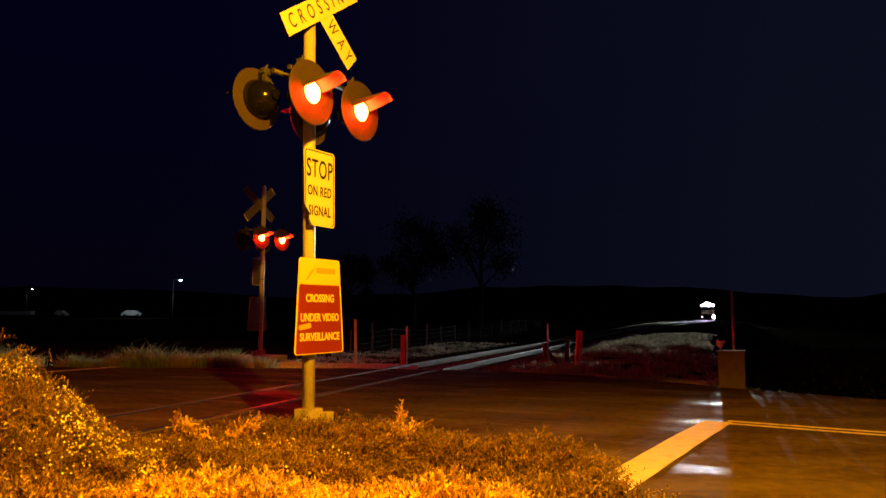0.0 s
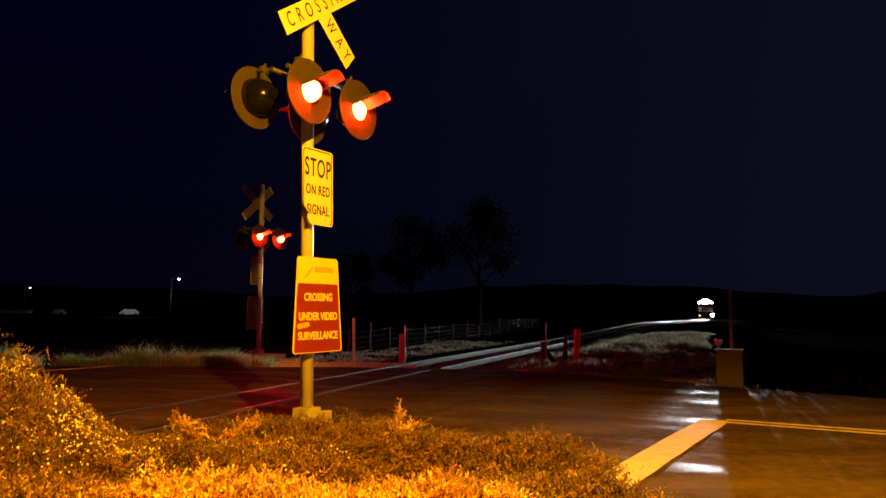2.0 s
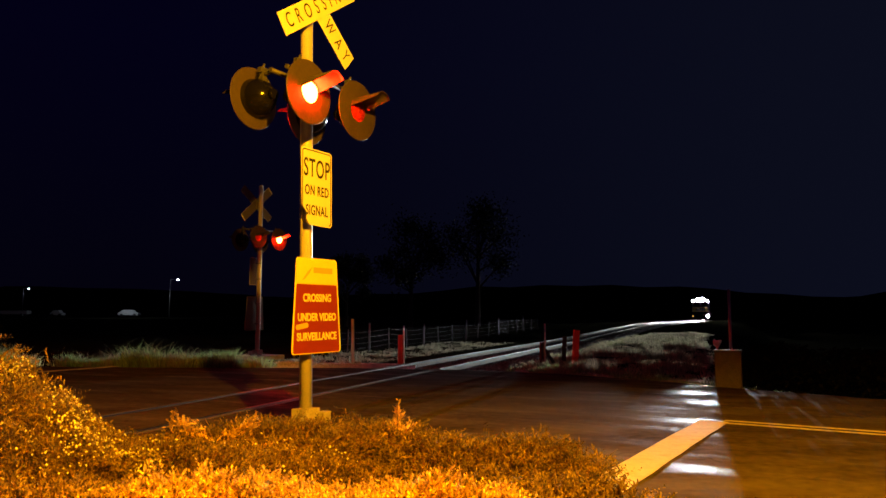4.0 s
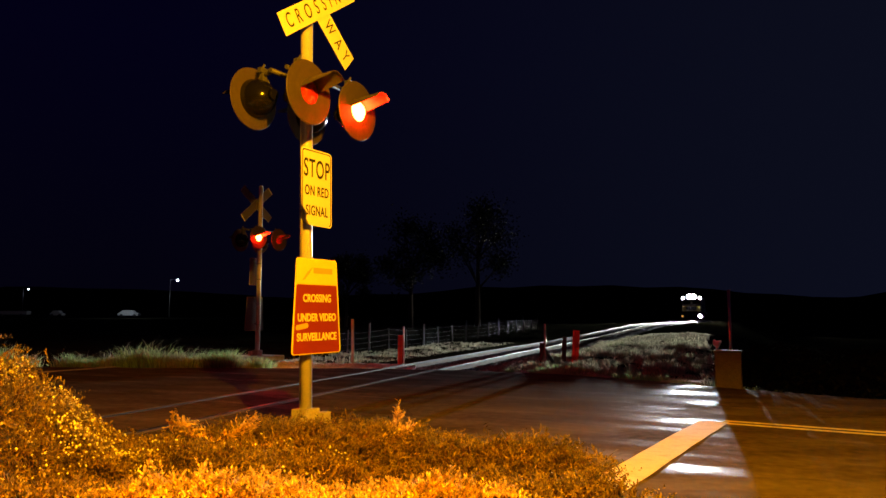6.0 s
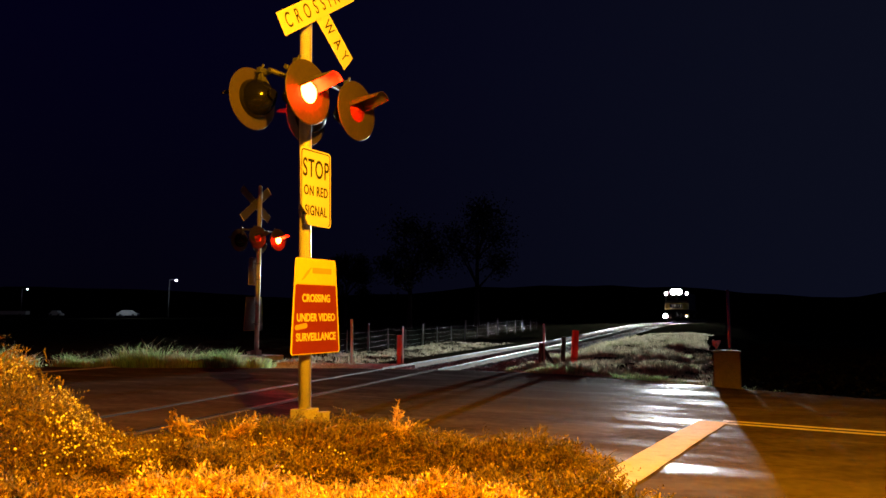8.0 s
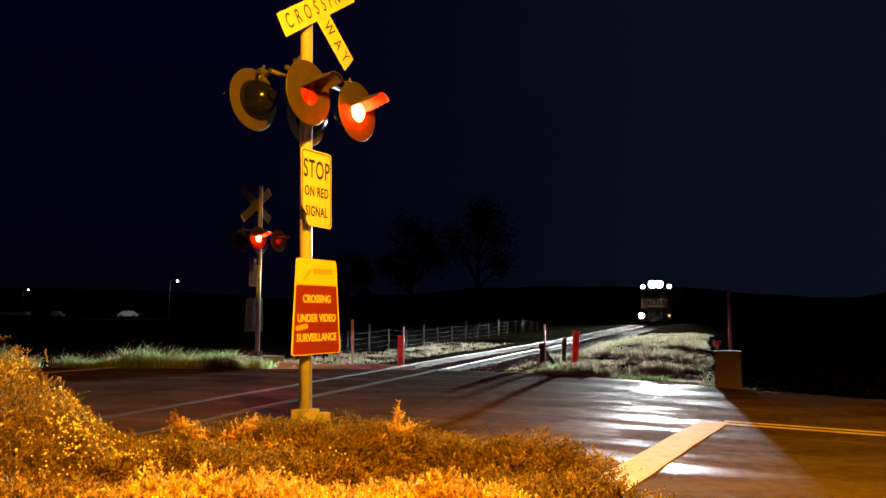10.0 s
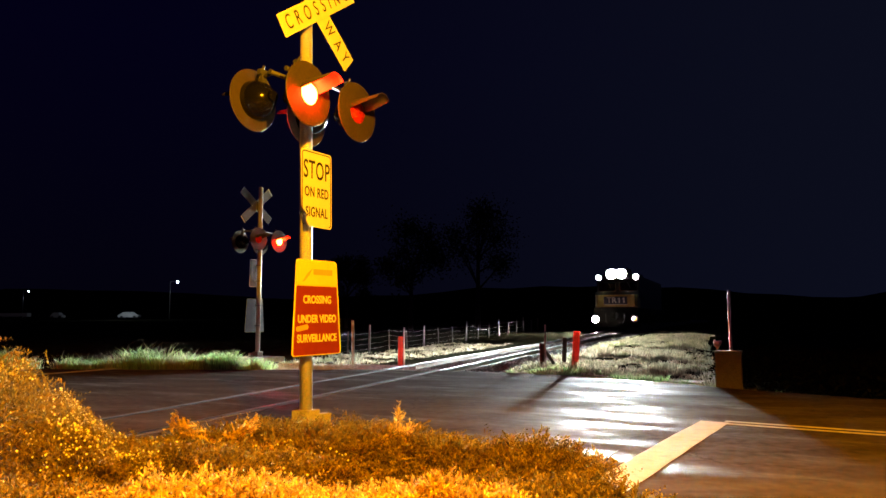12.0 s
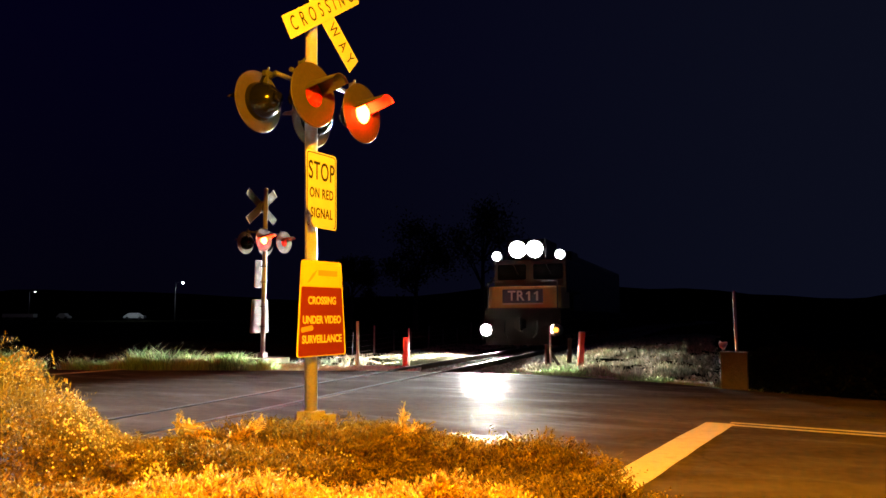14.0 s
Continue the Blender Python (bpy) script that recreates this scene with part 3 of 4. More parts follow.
    plate(bm, rounded(WB - 0.035, H / 2 + red_top, 0.02, WT - 0.005), 0.001, mm @ pose(0, -0.002, (red_top - H / 2) / 2 + 0.008))
    part("red_panel", bm, M_SIGNRED, sur, "faded red panel")
    bm = bmesh.new()
    plate(bm, [(-0.20, 0.22), (-0.13, 0.30), (-0.06, 0.345), (-0.10, 0.29), (-0.16, 0.235)], 0.0008, mm @ pose(0, -0.0015, 0))
    box(bm, (0.26, 0.0008, 0.05), mm @ Vector((0.08, -0.0016, 0.315)))
    part("faded_logo", bm, M_FADED, sur, "faded operator mark as plain shapes")
    for text, z, sz in (("CROSSING", 0.065, 0.094), ("UNDER VIDEO", -0.105, 0.094), ("SURVEILLANCE", -0.275, 0.094)):
        writing("lettering", text, sz, sur, M_LETTERY, mm @ pose(0, -0.0045, z), 0.84, 1.0, 0.003)
    bm = bmesh.new()
    plate(bm, rounded(0.16, 0.045, 0.02), 0.0008, mm @ pose(-0.20, -0.0042, -0.18, 0, -8))
    part("sticker", bm, M_FADED, sur, "small peeling sticker")
    for z in (zs + 0.2, zs - 0.2, zv + 0.25, zv - 0.25):
        bm = bmesh.new()
        tube(bm, (0, 0, z - 0.015), (0, 0, z + 0.015), 0.062, 0.062, 20)
        box(bm, (0.05, 0.07, 0.03), (0, -0.088, z), bevel=0.004)
        part("sign_clamp", bm, M_STEEL, sig)
    return sig


def build_signals():
    face = math.degrees(math.atan2(ROAD.x, -ROAD.y))      # local -y looks along ROAD
    signal(pose(-1.22, 6.54, 0, 0, -0.85, 0) @ pose(0, 0, 0, 0, 0, face), "flashing red level crossing signal with crossbuck and signs")
    signal(pose(-4.66, 18.3, 0, 0, 0, face + 180), "distant flashing crossing signal on grass, seen from behind", 0.95)


# ================= posts, fence, cabinet =================
def post(name, x, y, h, w, mat, label, round_post=False, lean=0.0, cat="post"):
    bm = bmesh.new()
    if round_post:
        tube(bm, (0, 0, -0.15), (0, 0, h), w / 2, w / 2, 12)
    else:
        box(bm, (w, w, h + 0.15), (0, 0, h / 2 - 0.075), bevel=w * 0.12)
    ob = part(name, bm, mat)
    ob.matrix_basis = pose(x, y, ground_z(x, y), 0, lean, random.uniform(-20, 20))
    return tagged(ob, label, cat)


def build_posts():
    post("steel_post", -2.05, 16.6, 1.05, 0.055, M_POST, "slim galvanised steel post beside the track", lean=-1)
    post("red_post", -1.02, 17.3, 0.78, 0.10, M_REDPOST, "short red painted marker post", lean=0.5)
    post("steel_pole", -0.93, 17.3, 1.0, 0.035, M_POST, "thin galvanised pole beside a marker post", True)
    post("steel_pole", 2.24, 16.0, 0.92, 0.035, M_POST, "thin galvanised pole beside a marker post", True)
    post("wooden_post", 2.20, 16.1, 0.52, 0.11, M_WOOD, "old dark wooden post in grass")
    post("wooden_post", 2.78, 16.8, 0.62, 0.10, M_WOOD, "old dark wooden post in grass", lean=3)
    post("wooden_brace", 2.55, 16.6, 0.55, 0.07, M_WOOD, "leaning timber brace beside old posts", lean=-32)
    post("red_post", 2.72, 15.1, 0.78, 0.11, M_REDPOST, "short red painted marker post in grass", lean=4)


def cabinet():
    cab = empty("trackside_cabinet", pose(4.20, 10.75, ground_z(4.2, 10.75), 0, 0, -24), label="low concrete trackside cabinet with a steel pole", category="cabinet")
    bm = bmesh.new()
    box(bm, (0.36, 0.34, 0.66), (0, 0, 0.25), bevel=0.015)
    part("body", bm, M_CABINET, cab)
    bm = bmesh.new()
    box(bm, (0.38, 0.36, 0.035), (0, 0, 0.585), bevel=0.01)
    part("lid", bm, M_CABINET, cab)
    bm = bmesh.new()
    tube(bm, (0.03, 0.22, -0.2), (0.03, 0.22, 1.50), 0.022, 0.022, 12)
    part("pole", bm, M_STEEL, cab, "galvanised steel pole")
    st = empty("marker_stake", pose(4.12, 11.0, ground_z(4.1, 11.0)), label="short stake with a crumpled pale rag", category="stake")
    bm = bmesh.new()
    tube(bm, (0, 0, -0.2), (0.03, 0, 0.72), 0.022, 0.018, 8)
    part("stake", bm, M_WOOD, st)
    bm = bmesh.new()
    bmesh.ops.create_icosphere(bm, subdivisions=3, radius=0.06, matrix=pose(0.0, -0.02, 0.70))
    for v in bm.verts:
        v.co += Vector((1, 0.5, 1.2)) * 0.05 * noise.noise(v.co * 14)
    part("rag", bm, M_SIGN, st, "crumpled pale plastic rag")
    bm = bmesh.new()
    box(bm, (0.62, 0.40, 0.10), (0, 0, 0.0), bevel=0.02)
    slab = part("concrete_slab", bm, M_CONCRETE)
    slab.matrix_basis = pose(3.86, 11.75, ground_z(3.86, 11.75) + 0.03, 0, 0, -35)
    tagged(slab, "flat pale concrete slab at the road edge", "slab")


def fence():
    f = empty("wire_fence", pose(0, 0, 0), label="old wire fence with thin posts in dark pasture", category="fence")
    pts = []
    y, k = 18.6, 0
    while y < 46:
        x = track_x(y) - 4.6 - 0.03 * (y - 19)
        pts.append(Vector((x, y, ground_z(x, y))))
        h, r = (random.uniform(0.80, 0.95), 0.034) if k % 3 == 0 else (random.uniform(0.66, 0.80), 0.017)
        bm = bmesh.new()
        tube(bm, (0, 0, -0.2), (random.uniform(-0.05, 0.05), random.uniform(-0.03, 0.03), h), r, r * 0.85, 8)
        ob = part("fence_post", bm, M_GREYWOOD, f)
        ob.location = pts[-1]
        y, k = y + 1.55, k + 1
    for h in (0.14, 0.30, 0.47, 0.64):
        bm = bmesh.new()
        for a, b in zip(pts, pts[1:]):
            mid = (a + b) / 2 + Vector((0, 0, h - random.uniform(0.0, 0.025)))
            tube(bm, a + Vector((0, 0, h)), mid, 0.002, 0.002, 5, caps=False)
            tube(bm, mid, b + Vector((0, 0, h)), 0.002, 0.002, 5, caps=False)
        part("wire", bm, M_WIRE, f)


def hedge():
    """Near-black scrub added along the road edge beyond the cabinet to block headlamp light."""
    rnd = random.Random(77)
    verts, faces = [], []
    for _ in range(26000):
        u = rnd.random()
        x = 4.35 + 9.9 * u
        y = road_edge(x) + 0.75 + rnd.uniform(-0.35, 0.9)
        h = (0.55 + 0.14 * noise.noise(Vector((x * 1.1, y, 2)))) * math.sqrt(max(0.05, 1 - ((y - road_edge(x) - 1.0) / 0.75) ** 2)) * smoothstep(4.1, 4.5, x)
        c = Vector((x, y, -0.1 + (h + 0.1) * rnd.random() ** 0.6))
        a, b = rnd.random() * 6.283, rnd.uniform(-1, 1)
        d = Vector((math.cos(a), math.sin(a), b)).normalized()
        w = d.cross(Vector((rnd.random(), rnd.random(), 1))).normalized()
        i, L = len(verts), rnd.uniform(0.03, 0.07)
        verts += [c - d * L, c + w * L * 0.35, c + d * L, c - w * L * 0.35]
        faces.append((i, i + 1, i + 2, i + 3))
    hd = raw("beam_blocking_scrub", verts, faces, M_SCRUB)
    tagged(hd, "added near-black scrub that blocks the headlamp beam along the road edge", "hedge", kind="stuff")


def far_lights():
    """Distant street lights, parked vehicles and dark ridge on the skyline."""
    for x, y, h, glow_r in ((-59.5, 162, 8.3, 0.32), (-126, 220, 8.6, 0.24)):
        ob = empty("street_lamp", pose(x, y, 1.2), label="tall distant street lamp burning cool white", category="street lamp", group="distant street lamps")
        bm = bmesh.new()
        tube(bm, (-1.6, 0, 0), (-1.6, 0, h), 0.10, 0.06, 8)
        tube(bm, (-1.6, 0, h), (0, 0, h + 0.15), 0.05, 0.04, 6)
        part("pole", bm, M_STEEL, ob)
        bm = bmesh.new()
        box(bm, (glow_r * 1.5, 0.4, 0.16), (0, 0, h + 0.16), bevel=0.05)
        part("lantern", bm, M_STEEL, ob)
        bm = bmesh.new()
        bmesh.ops.create_uvsphere(bm, u_segments=16, v_segments=8, radius=glow_r, matrix=pose(0, 0, h - 0.1) @ Matrix.Diagonal((0.8, 0.6, 0.6, 1)))
        part("globe", bm, M_FARLAMP, ob, "bright cool-white lamp globe")
    data = bpy.data.lights.new("far_street_light", "POINT")
    data.color, data.energy, data.shadow_soft_size = (0.8, 0.92, 1.0), 750.0, 0.4
    ob = new("far_street_light", data)
    ob.location = (-68, 156, 6.5)
    for x, y, L, H, name, label in ((-70.0, 162, 4.5, 1.45, "parked_car", "white car parked under a far street lamp"), (-86.5, 163, 2.6, 1.4, "parked_car", "small pale car parked far off"), (-96.5, 163, 7.0, 1.3, "trailer", "long low pale trailer parked far off")):
        th = empty(name, pose(x, y, 1.27), label=label, category="car" if "car" in name else "trailer")
        bm = bmesh.new()
        if name == "parked_car":
            prof = [(-L / 2, 0.3), (L / 2, 0.3), (L / 2, 0.75), (L * 0.3, 0.88), (L * 0.15, H), (-L * 0.25, H), (-L * 0.42, 0.9), (-L / 2, 0.8)]
        else:
            prof = [(-L / 2, 0.5), (L / 2, 0.5), (L / 2, H), (-L / 2, H)]
        plate(bm, prof, 1.7, pose(0, -0.85, 0))
        part("body", bm, M_WHITECAR, th)
        for sx in (-L * 0.32, L * 0.32):
            bm = bmesh.new()
            tube(bm, (sx, -0.9, 0.32), (sx, 0.9, 0.32), 0.32, 0.32, 16)
            part("wheel", bm, M_DARK, th)
    verts, faces, n = [], [], 90
    for i in range(n + 1):
        x = -900 + 1800 * i / n
        h = 17 + 7 * noise.noise(Vector((x * 0.006, 0, 0))) + 3 * noise.noise(Vector((x * 0.03, 5, 0)))
        verts += [(x, 420, -1), (x, 430, h), (x, 520, h * 1.1)]
    for i in range(n):
        for k in (0, 1):
            faces.append((i * 3 + k, i * 3 + 3 + k, i * 3 + 4 + k, i * 3 + 1 + k))
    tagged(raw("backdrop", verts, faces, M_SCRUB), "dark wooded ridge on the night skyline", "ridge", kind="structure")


# ================= locomotive =================
def lamp_tube(name, parent, at, r, depth, mat, label="", wall_mat=None):
    """A lamp: deep barrel with the bright lamp at its back and a wall that itself glows."""
    bm = bmesh.new()
    x, y, z = at
    tube(bm, (x, y, z), (x, y + depth, z), r + 0.03, r + 0.03, 28, caps=False)
    tube(bm, (x, y - 0.012, z), (x, y, z), r + 0.045, r + 0.045, 28, caps=False)
    ob = part(name, bm, M_DARK, parent, label)
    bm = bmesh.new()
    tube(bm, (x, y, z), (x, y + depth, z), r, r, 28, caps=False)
    part("glowing_wall", bm, wall_mat or M_DARK, ob)
    bm = bmesh.new()
    tube(bm, (x, y + depth - 0.02, z), (x, y + depth, z), r, r, 28)
    part("lamp", bm, mat, ob)
    bm = bmesh.new()
    tube(bm, (x, y + depth + 0.004, z), (x, y + depth + 0.03, z), r + 0.035, r + 0.02, 28)
    part("back_cover", bm, M_DARK, ob)
    return ob


ditches = []


def locomotive():
    loco = empty("locomotive", pose(2.25, 23, 0), label="yellow and dark grey diesel locomotive with blazing headlamps", category="locomotive")
    bm = bmesh.new()
    box(bm, (2.5, 16.0, 0.34), (0, 8.4, 1.12), bevel=0.02)
    part("underframe", bm, M_LOCOU, loco)
    bm = bmesh.new()
    plate(bm, [(-1.2, 0.18), (1.2, 0.18), (1.25, 0.55), (1.25, 1.32), (-1.25, 1.32), (-1.25, 0.55)], 0.10, pose(0, 0.25, 0))
    part("pilot", bm, M_LOCOU, loco, "dark steel pilot plate")
    bm = bmesh.new()
    box(bm, (0.28, 0.55, 0.30), (0, 0.0, 0.85), bevel=0.04)
    box(bm, (0.12, 0.3, 0.42), (0.06, -0.25, 0.85), bevel=0.03)
    part("coupler", bm, M_LOCOU, loco)
    for sx in (-0.55, 0.5):
        bm = bmesh.new()
        tube(bm, (sx, 0.20, 0.95), (sx, 0.10, 0.55), 0.022, 0.022, 8)
        tube(bm, (sx, 0.10, 0.55), (sx * 0.8, 0.08, 0.42), 0.022, 0.022, 8)
        part("brake_hose", bm, M_DARK, loco)
    for sx in (-1.05, 1.05):
        for sz in (0.42, 0.98):
            bm = bmesh.new()
            box(bm, (0.34, 0.18, 0.03), (sx, 0.22, sz), bevel=0.006)
            part("step", bm, M_LOCOU, loco)
    bm = bmesh.new()
    prof = [(-1.22, 0.75), (-1.22, 0.55), (-1.06, 0.36), (1.06, 0.36), (1.22, 0.55), (1.22, 0.75), (1.22, 1.85), (-1.22, 1.85)]
    lo = [bm.verts.new((x, y, 1.36)) for x, y in prof]
    hi = [bm.verts.new((x * 0.985, y + 0.05, 2.06)) for x, y in prof]
    bm.faces.new(lo[::-1]), bm.faces.new(hi)
    for i in range(len(prof)):
        bm.faces.new((lo[i - 1], lo[i], hi[i], hi[i - 1]))
    bmesh.ops.recalc_face_normals(bm, faces=bm.faces)
    bmesh.ops.bevel(bm, geom=bm.edges[:], offset=0.035, segments=2, affect="EDGES", profile=0.7)
    nose = part("nose", bm, M_LOCOY, loco, "yellow short nose with chamfered corners")
    bm = bmesh.new()
    box(bm, (2.48, 0.10, 0.13), (0, 0.40, 1.30), bevel=0.02)
    part("buffer_beam", bm, M_BEAM, loco, "dull red-brown beam under the nose")
    bm = bmesh.new()
    plate(bm, rounded(1.34, 0.44, 0.02), 0.03, pose(0, 0.335, 1.74))
    board = part("number_board", bm, M_NUMBER, nose, "dark blue number board")
    bm = bmesh.new()
    box(bm, (1.34, 0.012, 0.03), (0, 0.332, 1.49), bevel=0.003)
    part("white_strip", bm, M_SIGN, nose, "thin white strip")
    writing("lettering", "TR", 0.44, board, M_SIGN, pose(-0.22, 0.331, 1.74), 0.98, 1.08, 0.009)
    for x in (0.22, 0.48):
        bm = bmesh.new()
        plate(bm, [(x - 0.035, 1.59), (x + 0.035, 1.59), (x + 0.035, 1.89), (x - 0.02, 1.89), (x - 0.10, 1.83), (x - 0.10, 1.785), (x - 0.035, 1.815)], 0.003, pose(0, 0.3315, 0))
        part("numeral", bm, M_SIGN, board)
    bm = bmesh.new()
    box(bm, (2.5, 2.6, 1.12), (0, 2.6, 2.44), bevel=0.10)
    box(bm, (2.3, 1.2, 0.42), (0, 3.30, 3.16), bevel=0.08)
    cab = part("cab", bm, M_LOCOB, loco, "dark grey driver's cab")
    for sx in (-0.62, 0.62):
        bm = bmesh.new()
        plate(bm, rounded(1.0, 0.52, 0.06), 0.02, pose(sx, 1.285, 2.58))
        pane = part("windscreen", bm, M_WINDOW, cab, "dark windscreen pane")
        bm = bmesh.new()
        tube(bm, (sx * 0.9, 1.27, 2.83), (sx * 0.9 + 0.16, 1.27, 2.50), 0.010, 0.008, 6)
        part("wiper", bm, M_DARK, pane)
    bm = bmesh.new()
    box(bm, (1.9, 12.2, 2.1), (0, 10.0, 2.3), bevel=0.10)
    part("long_hood", bm, M_LOCOB, loco, "dark grey engine hood")
    bm = bmesh.new()
    box(bm, (0.06, 1.75, 0.60), (-0.62, 1.72, 3.28), bevel=0.02)
    box(bm, (0.06, 1.75, 0.60), (0.62, 1.72, 3.28), bevel=0.02)
    box(bm, (1.3, 1.75, 0.04), (0, 1.72, 3.61), bevel=0.015)
    part("headlamp_housing", bm, M_LOCOB, loco)
    for sx in (-0.29, 0.29):
        lamp_tube("headlamp", loco, (sx, 0.82, 3.30), 0.255, 1.6, M_HEAD, "bright twin headlamp", M_WALLGLOW)
    for sx in (-1.08, 1.08):
        lamp_tube("corner_lamp", loco, (sx, 1.05, 3.12), 0.13, 0.22, M_CORNER, "small bright corner lamp", M_WALLGLOW)
    for sx in (-1.12, 1.12):
        x, y, z, r = sx, -0.02, 0.66, 0.16
        bm = bmesh.new()
        tube(bm, (x, y, z), (x, y + 0.36, z), r + 0.03, r + 0.03, 28, caps=False)
        tube(bm, (x, y, z), (x, y + 0.36, z), r, r, 28, caps=False)
        tube(bm, (x, y + 0.34, z), (x, y + 0.36, z), r, r, 28)
        d = part("ditch_lamp", bm, M_DARK, loco, "low round ditch lamp")
        bm = bmesh.new()
        for k, (y0, mi) in enumerate(((-0.008, 0), (0.008, 1))):
            vs = [bm.verts.new((0.159 * math.cos(a), y0, 0.159 * math.sin(a))) for a in np.linspace(0, 2 * math.pi, 24, endpoint=False)]
            f = bm.faces.new(vs if k == 0 else vs[::-1])
            f.material_index = mi if k == 0 else 2
        tube(bm, (0, 0.009, 0), (0, 0.02, 0), 0.085, 0.075, 20, mat=1)
        tube(bm, (0, -0.035, 0), (0, 0.035, 0), 0.1594, 0.1594, 24, caps=False, mat=2)
        lamp = part("lamp", bm, [M_DITCH, M_DITCHDIM, M_DARK], d)
        ditches.append((lamp, (x, y + 0.17, z), 0 if sx < 0 else 1))
    for sx in (-1.15, 1.15):
        bm = bmesh.new()
        tube(bm, (sx, 0.28, 1.3), (sx, 0.28, 2.2), 0.018)
        tube(bm, (sx, 0.28, 2.2), (sx * 0.55, 0.28, 2.2), 0.018)
        part("handrail", bm, M_LOCOB, loco)
    for cy in (3.2, 13.2):
        bm = bmesh.new()
        box(bm, (1.9, 3.4, 0.45), (0, cy, 0.68), bevel=0.05)
        part("bogie", bm, M_LOCOU, loco)
        for wy in (-1.35, 0, 1.35):
            bm = bmesh.new()
            for sx in (-0.53, 0.53):
                tube(bm, (sx - 0.06, cy + wy, 0.475), (sx + 0.06, cy + wy, 0.475), 0.46, 0.46, 32)
            tube(bm, (-0.5, cy + wy, 0.475), (0.5, cy + wy, 0.475), 0.07)
            part("wheelset", bm, M_RUST, loco)
    return loco


# ================= street lamp behind the camera =================
def street_lamp():
    x, y, z = STREET
    lamp = empty("street_lamp", pose(x, y, 0), label="sodium street lamp on a grey steel pole", category="street lamp")
    bm = bmesh.new()
    tube(bm, (1.9, -3.2, -0.1), (1.9, -3.2, z + 0.1), 0.09, 0.055, 20)
    tube(bm, (1.9, -3.2, z + 0.1), (0, 0, z + 0.28), 0.04, 0.03, 12)
    part("pole", bm, M_STEEL, lamp)
    bm = bmesh.new()
    box(bm, (0.7, 0.32, 0.12), (0, 0, z + 0.28), bevel=0.04)
    part("lantern", bm, M_STEEL, lamp)
    bm = bmesh.new()
    box(bm, (0.45, 0.2, 0.02), (0, 0, z + 0.205))
    part("diffuser", bm, M_SODIUM, lamp)
    # Added unseen shield: keeps sodium light off the far ground and track.
    bm = bmesh.new()
    low, high = [], []
    for k in range(19):
        a = radians(-15.0 + 100.0 * k / 18)
        low.append(bm.verts.new((0.5 * math.sin(a), 0.5 * math.cos(a), z - 0.05 - 0.215)))
        high.append(bm.verts.new((0.5 * math.sin(a), 0.5 * math.cos(a), z + 0.30)))
    for k in range(18):
        bm.faces.new((low[k], low[k + 1], high[k + 1], high[k]))
    bmesh.ops.solidify(bm, geom=bm.faces[:], thickness=0.006)
    part("light_blocker", bm, M_DARK, lamp, "added black shield, out of view, that blocks part of the lamp's light")
    data = bpy.data.lights.new("sodium_light", "POINT")
    data.color, data.energy, data.shadow_soft_size = SODIUM, 5500.0, 0.05
    ob = new("sodium_light", data)
    ob.parent = lamp
    ob.location = (0, 0, z - 0.05)


# ================= plants =================
def shrub_height(x, y):
    """Top of the low planting between the camera and the crossing."""
    h = 0.27 + 0.13 * noise.noise(Vector((x * 1.6, y * 1.6, 0))) + 0.07 * noise.noise(Vector((x * 5, y * 5, 4)))
    h += (0.36 * smoothstep(-1.7, -3.0, x) + 0.25 * smoothstep(-2.08, -2.45, x)) * smoothstep(5.6, 4.4, y)
    return max(0.08, h)


def sprig_cloud(count, centre, spread, seed, leaf_len, leaves, top, up=0.7, reach=1.0):
    """Arching sprays with side twigs of narrow leaves, each leaf a small blade."""
    rnd = random.Random(seed)
    verts, faces = [], []
    for _ in range(count):
        a, r = rnd.random() * 6.283, math.sqrt(rnd.random())
        x, y = centre[0] + spread[0] * r * math.cos(a), centre[1] + spread[1] * r * math.sin(a)
        if noise.noise(Vector((x * 5.5, y * 5.5, seed))) < rnd.uniform(-0.75, 0.12):
            continue
        h = top(x, y) * (1 + 0.20 * noise.noise(Vector((x * 5.5, y * 5.5, seed)))) * (0.40 + 0.60 * math.sqrt(max(0.0, 1 - r * r * 0.85)))
        z0 = h * (1 - 0.6 * rnd.random() ** 1.8) * (1.16 if rnd.random() < 0.06 else 1.0)
        d = Vector((rnd.gauss(0, 0.45) + 0.6 * r * math.cos(a), rnd.gauss(0, 0.45) + 0.6 * r * math.sin(a), up + rnd.gauss(0, 0.25))).normalized()
        length = rnd.uniform(0.09, 0.22) * reach
        base = Vector((x, y, z0)) - d * length * 0.8
        bend = Vector((rnd.gauss(0, 0.3), rnd.gauss(0, 0.3), -0.35)) * length
        flat = d.cross(Vector((rnd.gauss(0, 1), rnd.gauss(0, 1), 0.3))).normalized()
        for k in range(leaves):
            u = (k + 0.5) / leaves
            p = base + d * length * u + bend * u * u * 0.5
            side = flat * (1 if k % 2 else -1) + d.cross(flat) * rnd.gauss(0, 0.45)
            way = (d * rnd.uniform(0.6, 1.2) + side).normalized()
            w = d.cross(way).normalized() * leaf_len * 0.12
            q = p + way * leaf_len * rnd.uniform(0.6, 1.15) * (1.15 - 0.6 * u)
            i = len(verts)
            verts += [p, p + (q - p) * 0.5 + w, q, p + (q - p) * 0.5 - w]
            faces.append((i, i + 1, i + 2, i + 3))
    return verts, faces


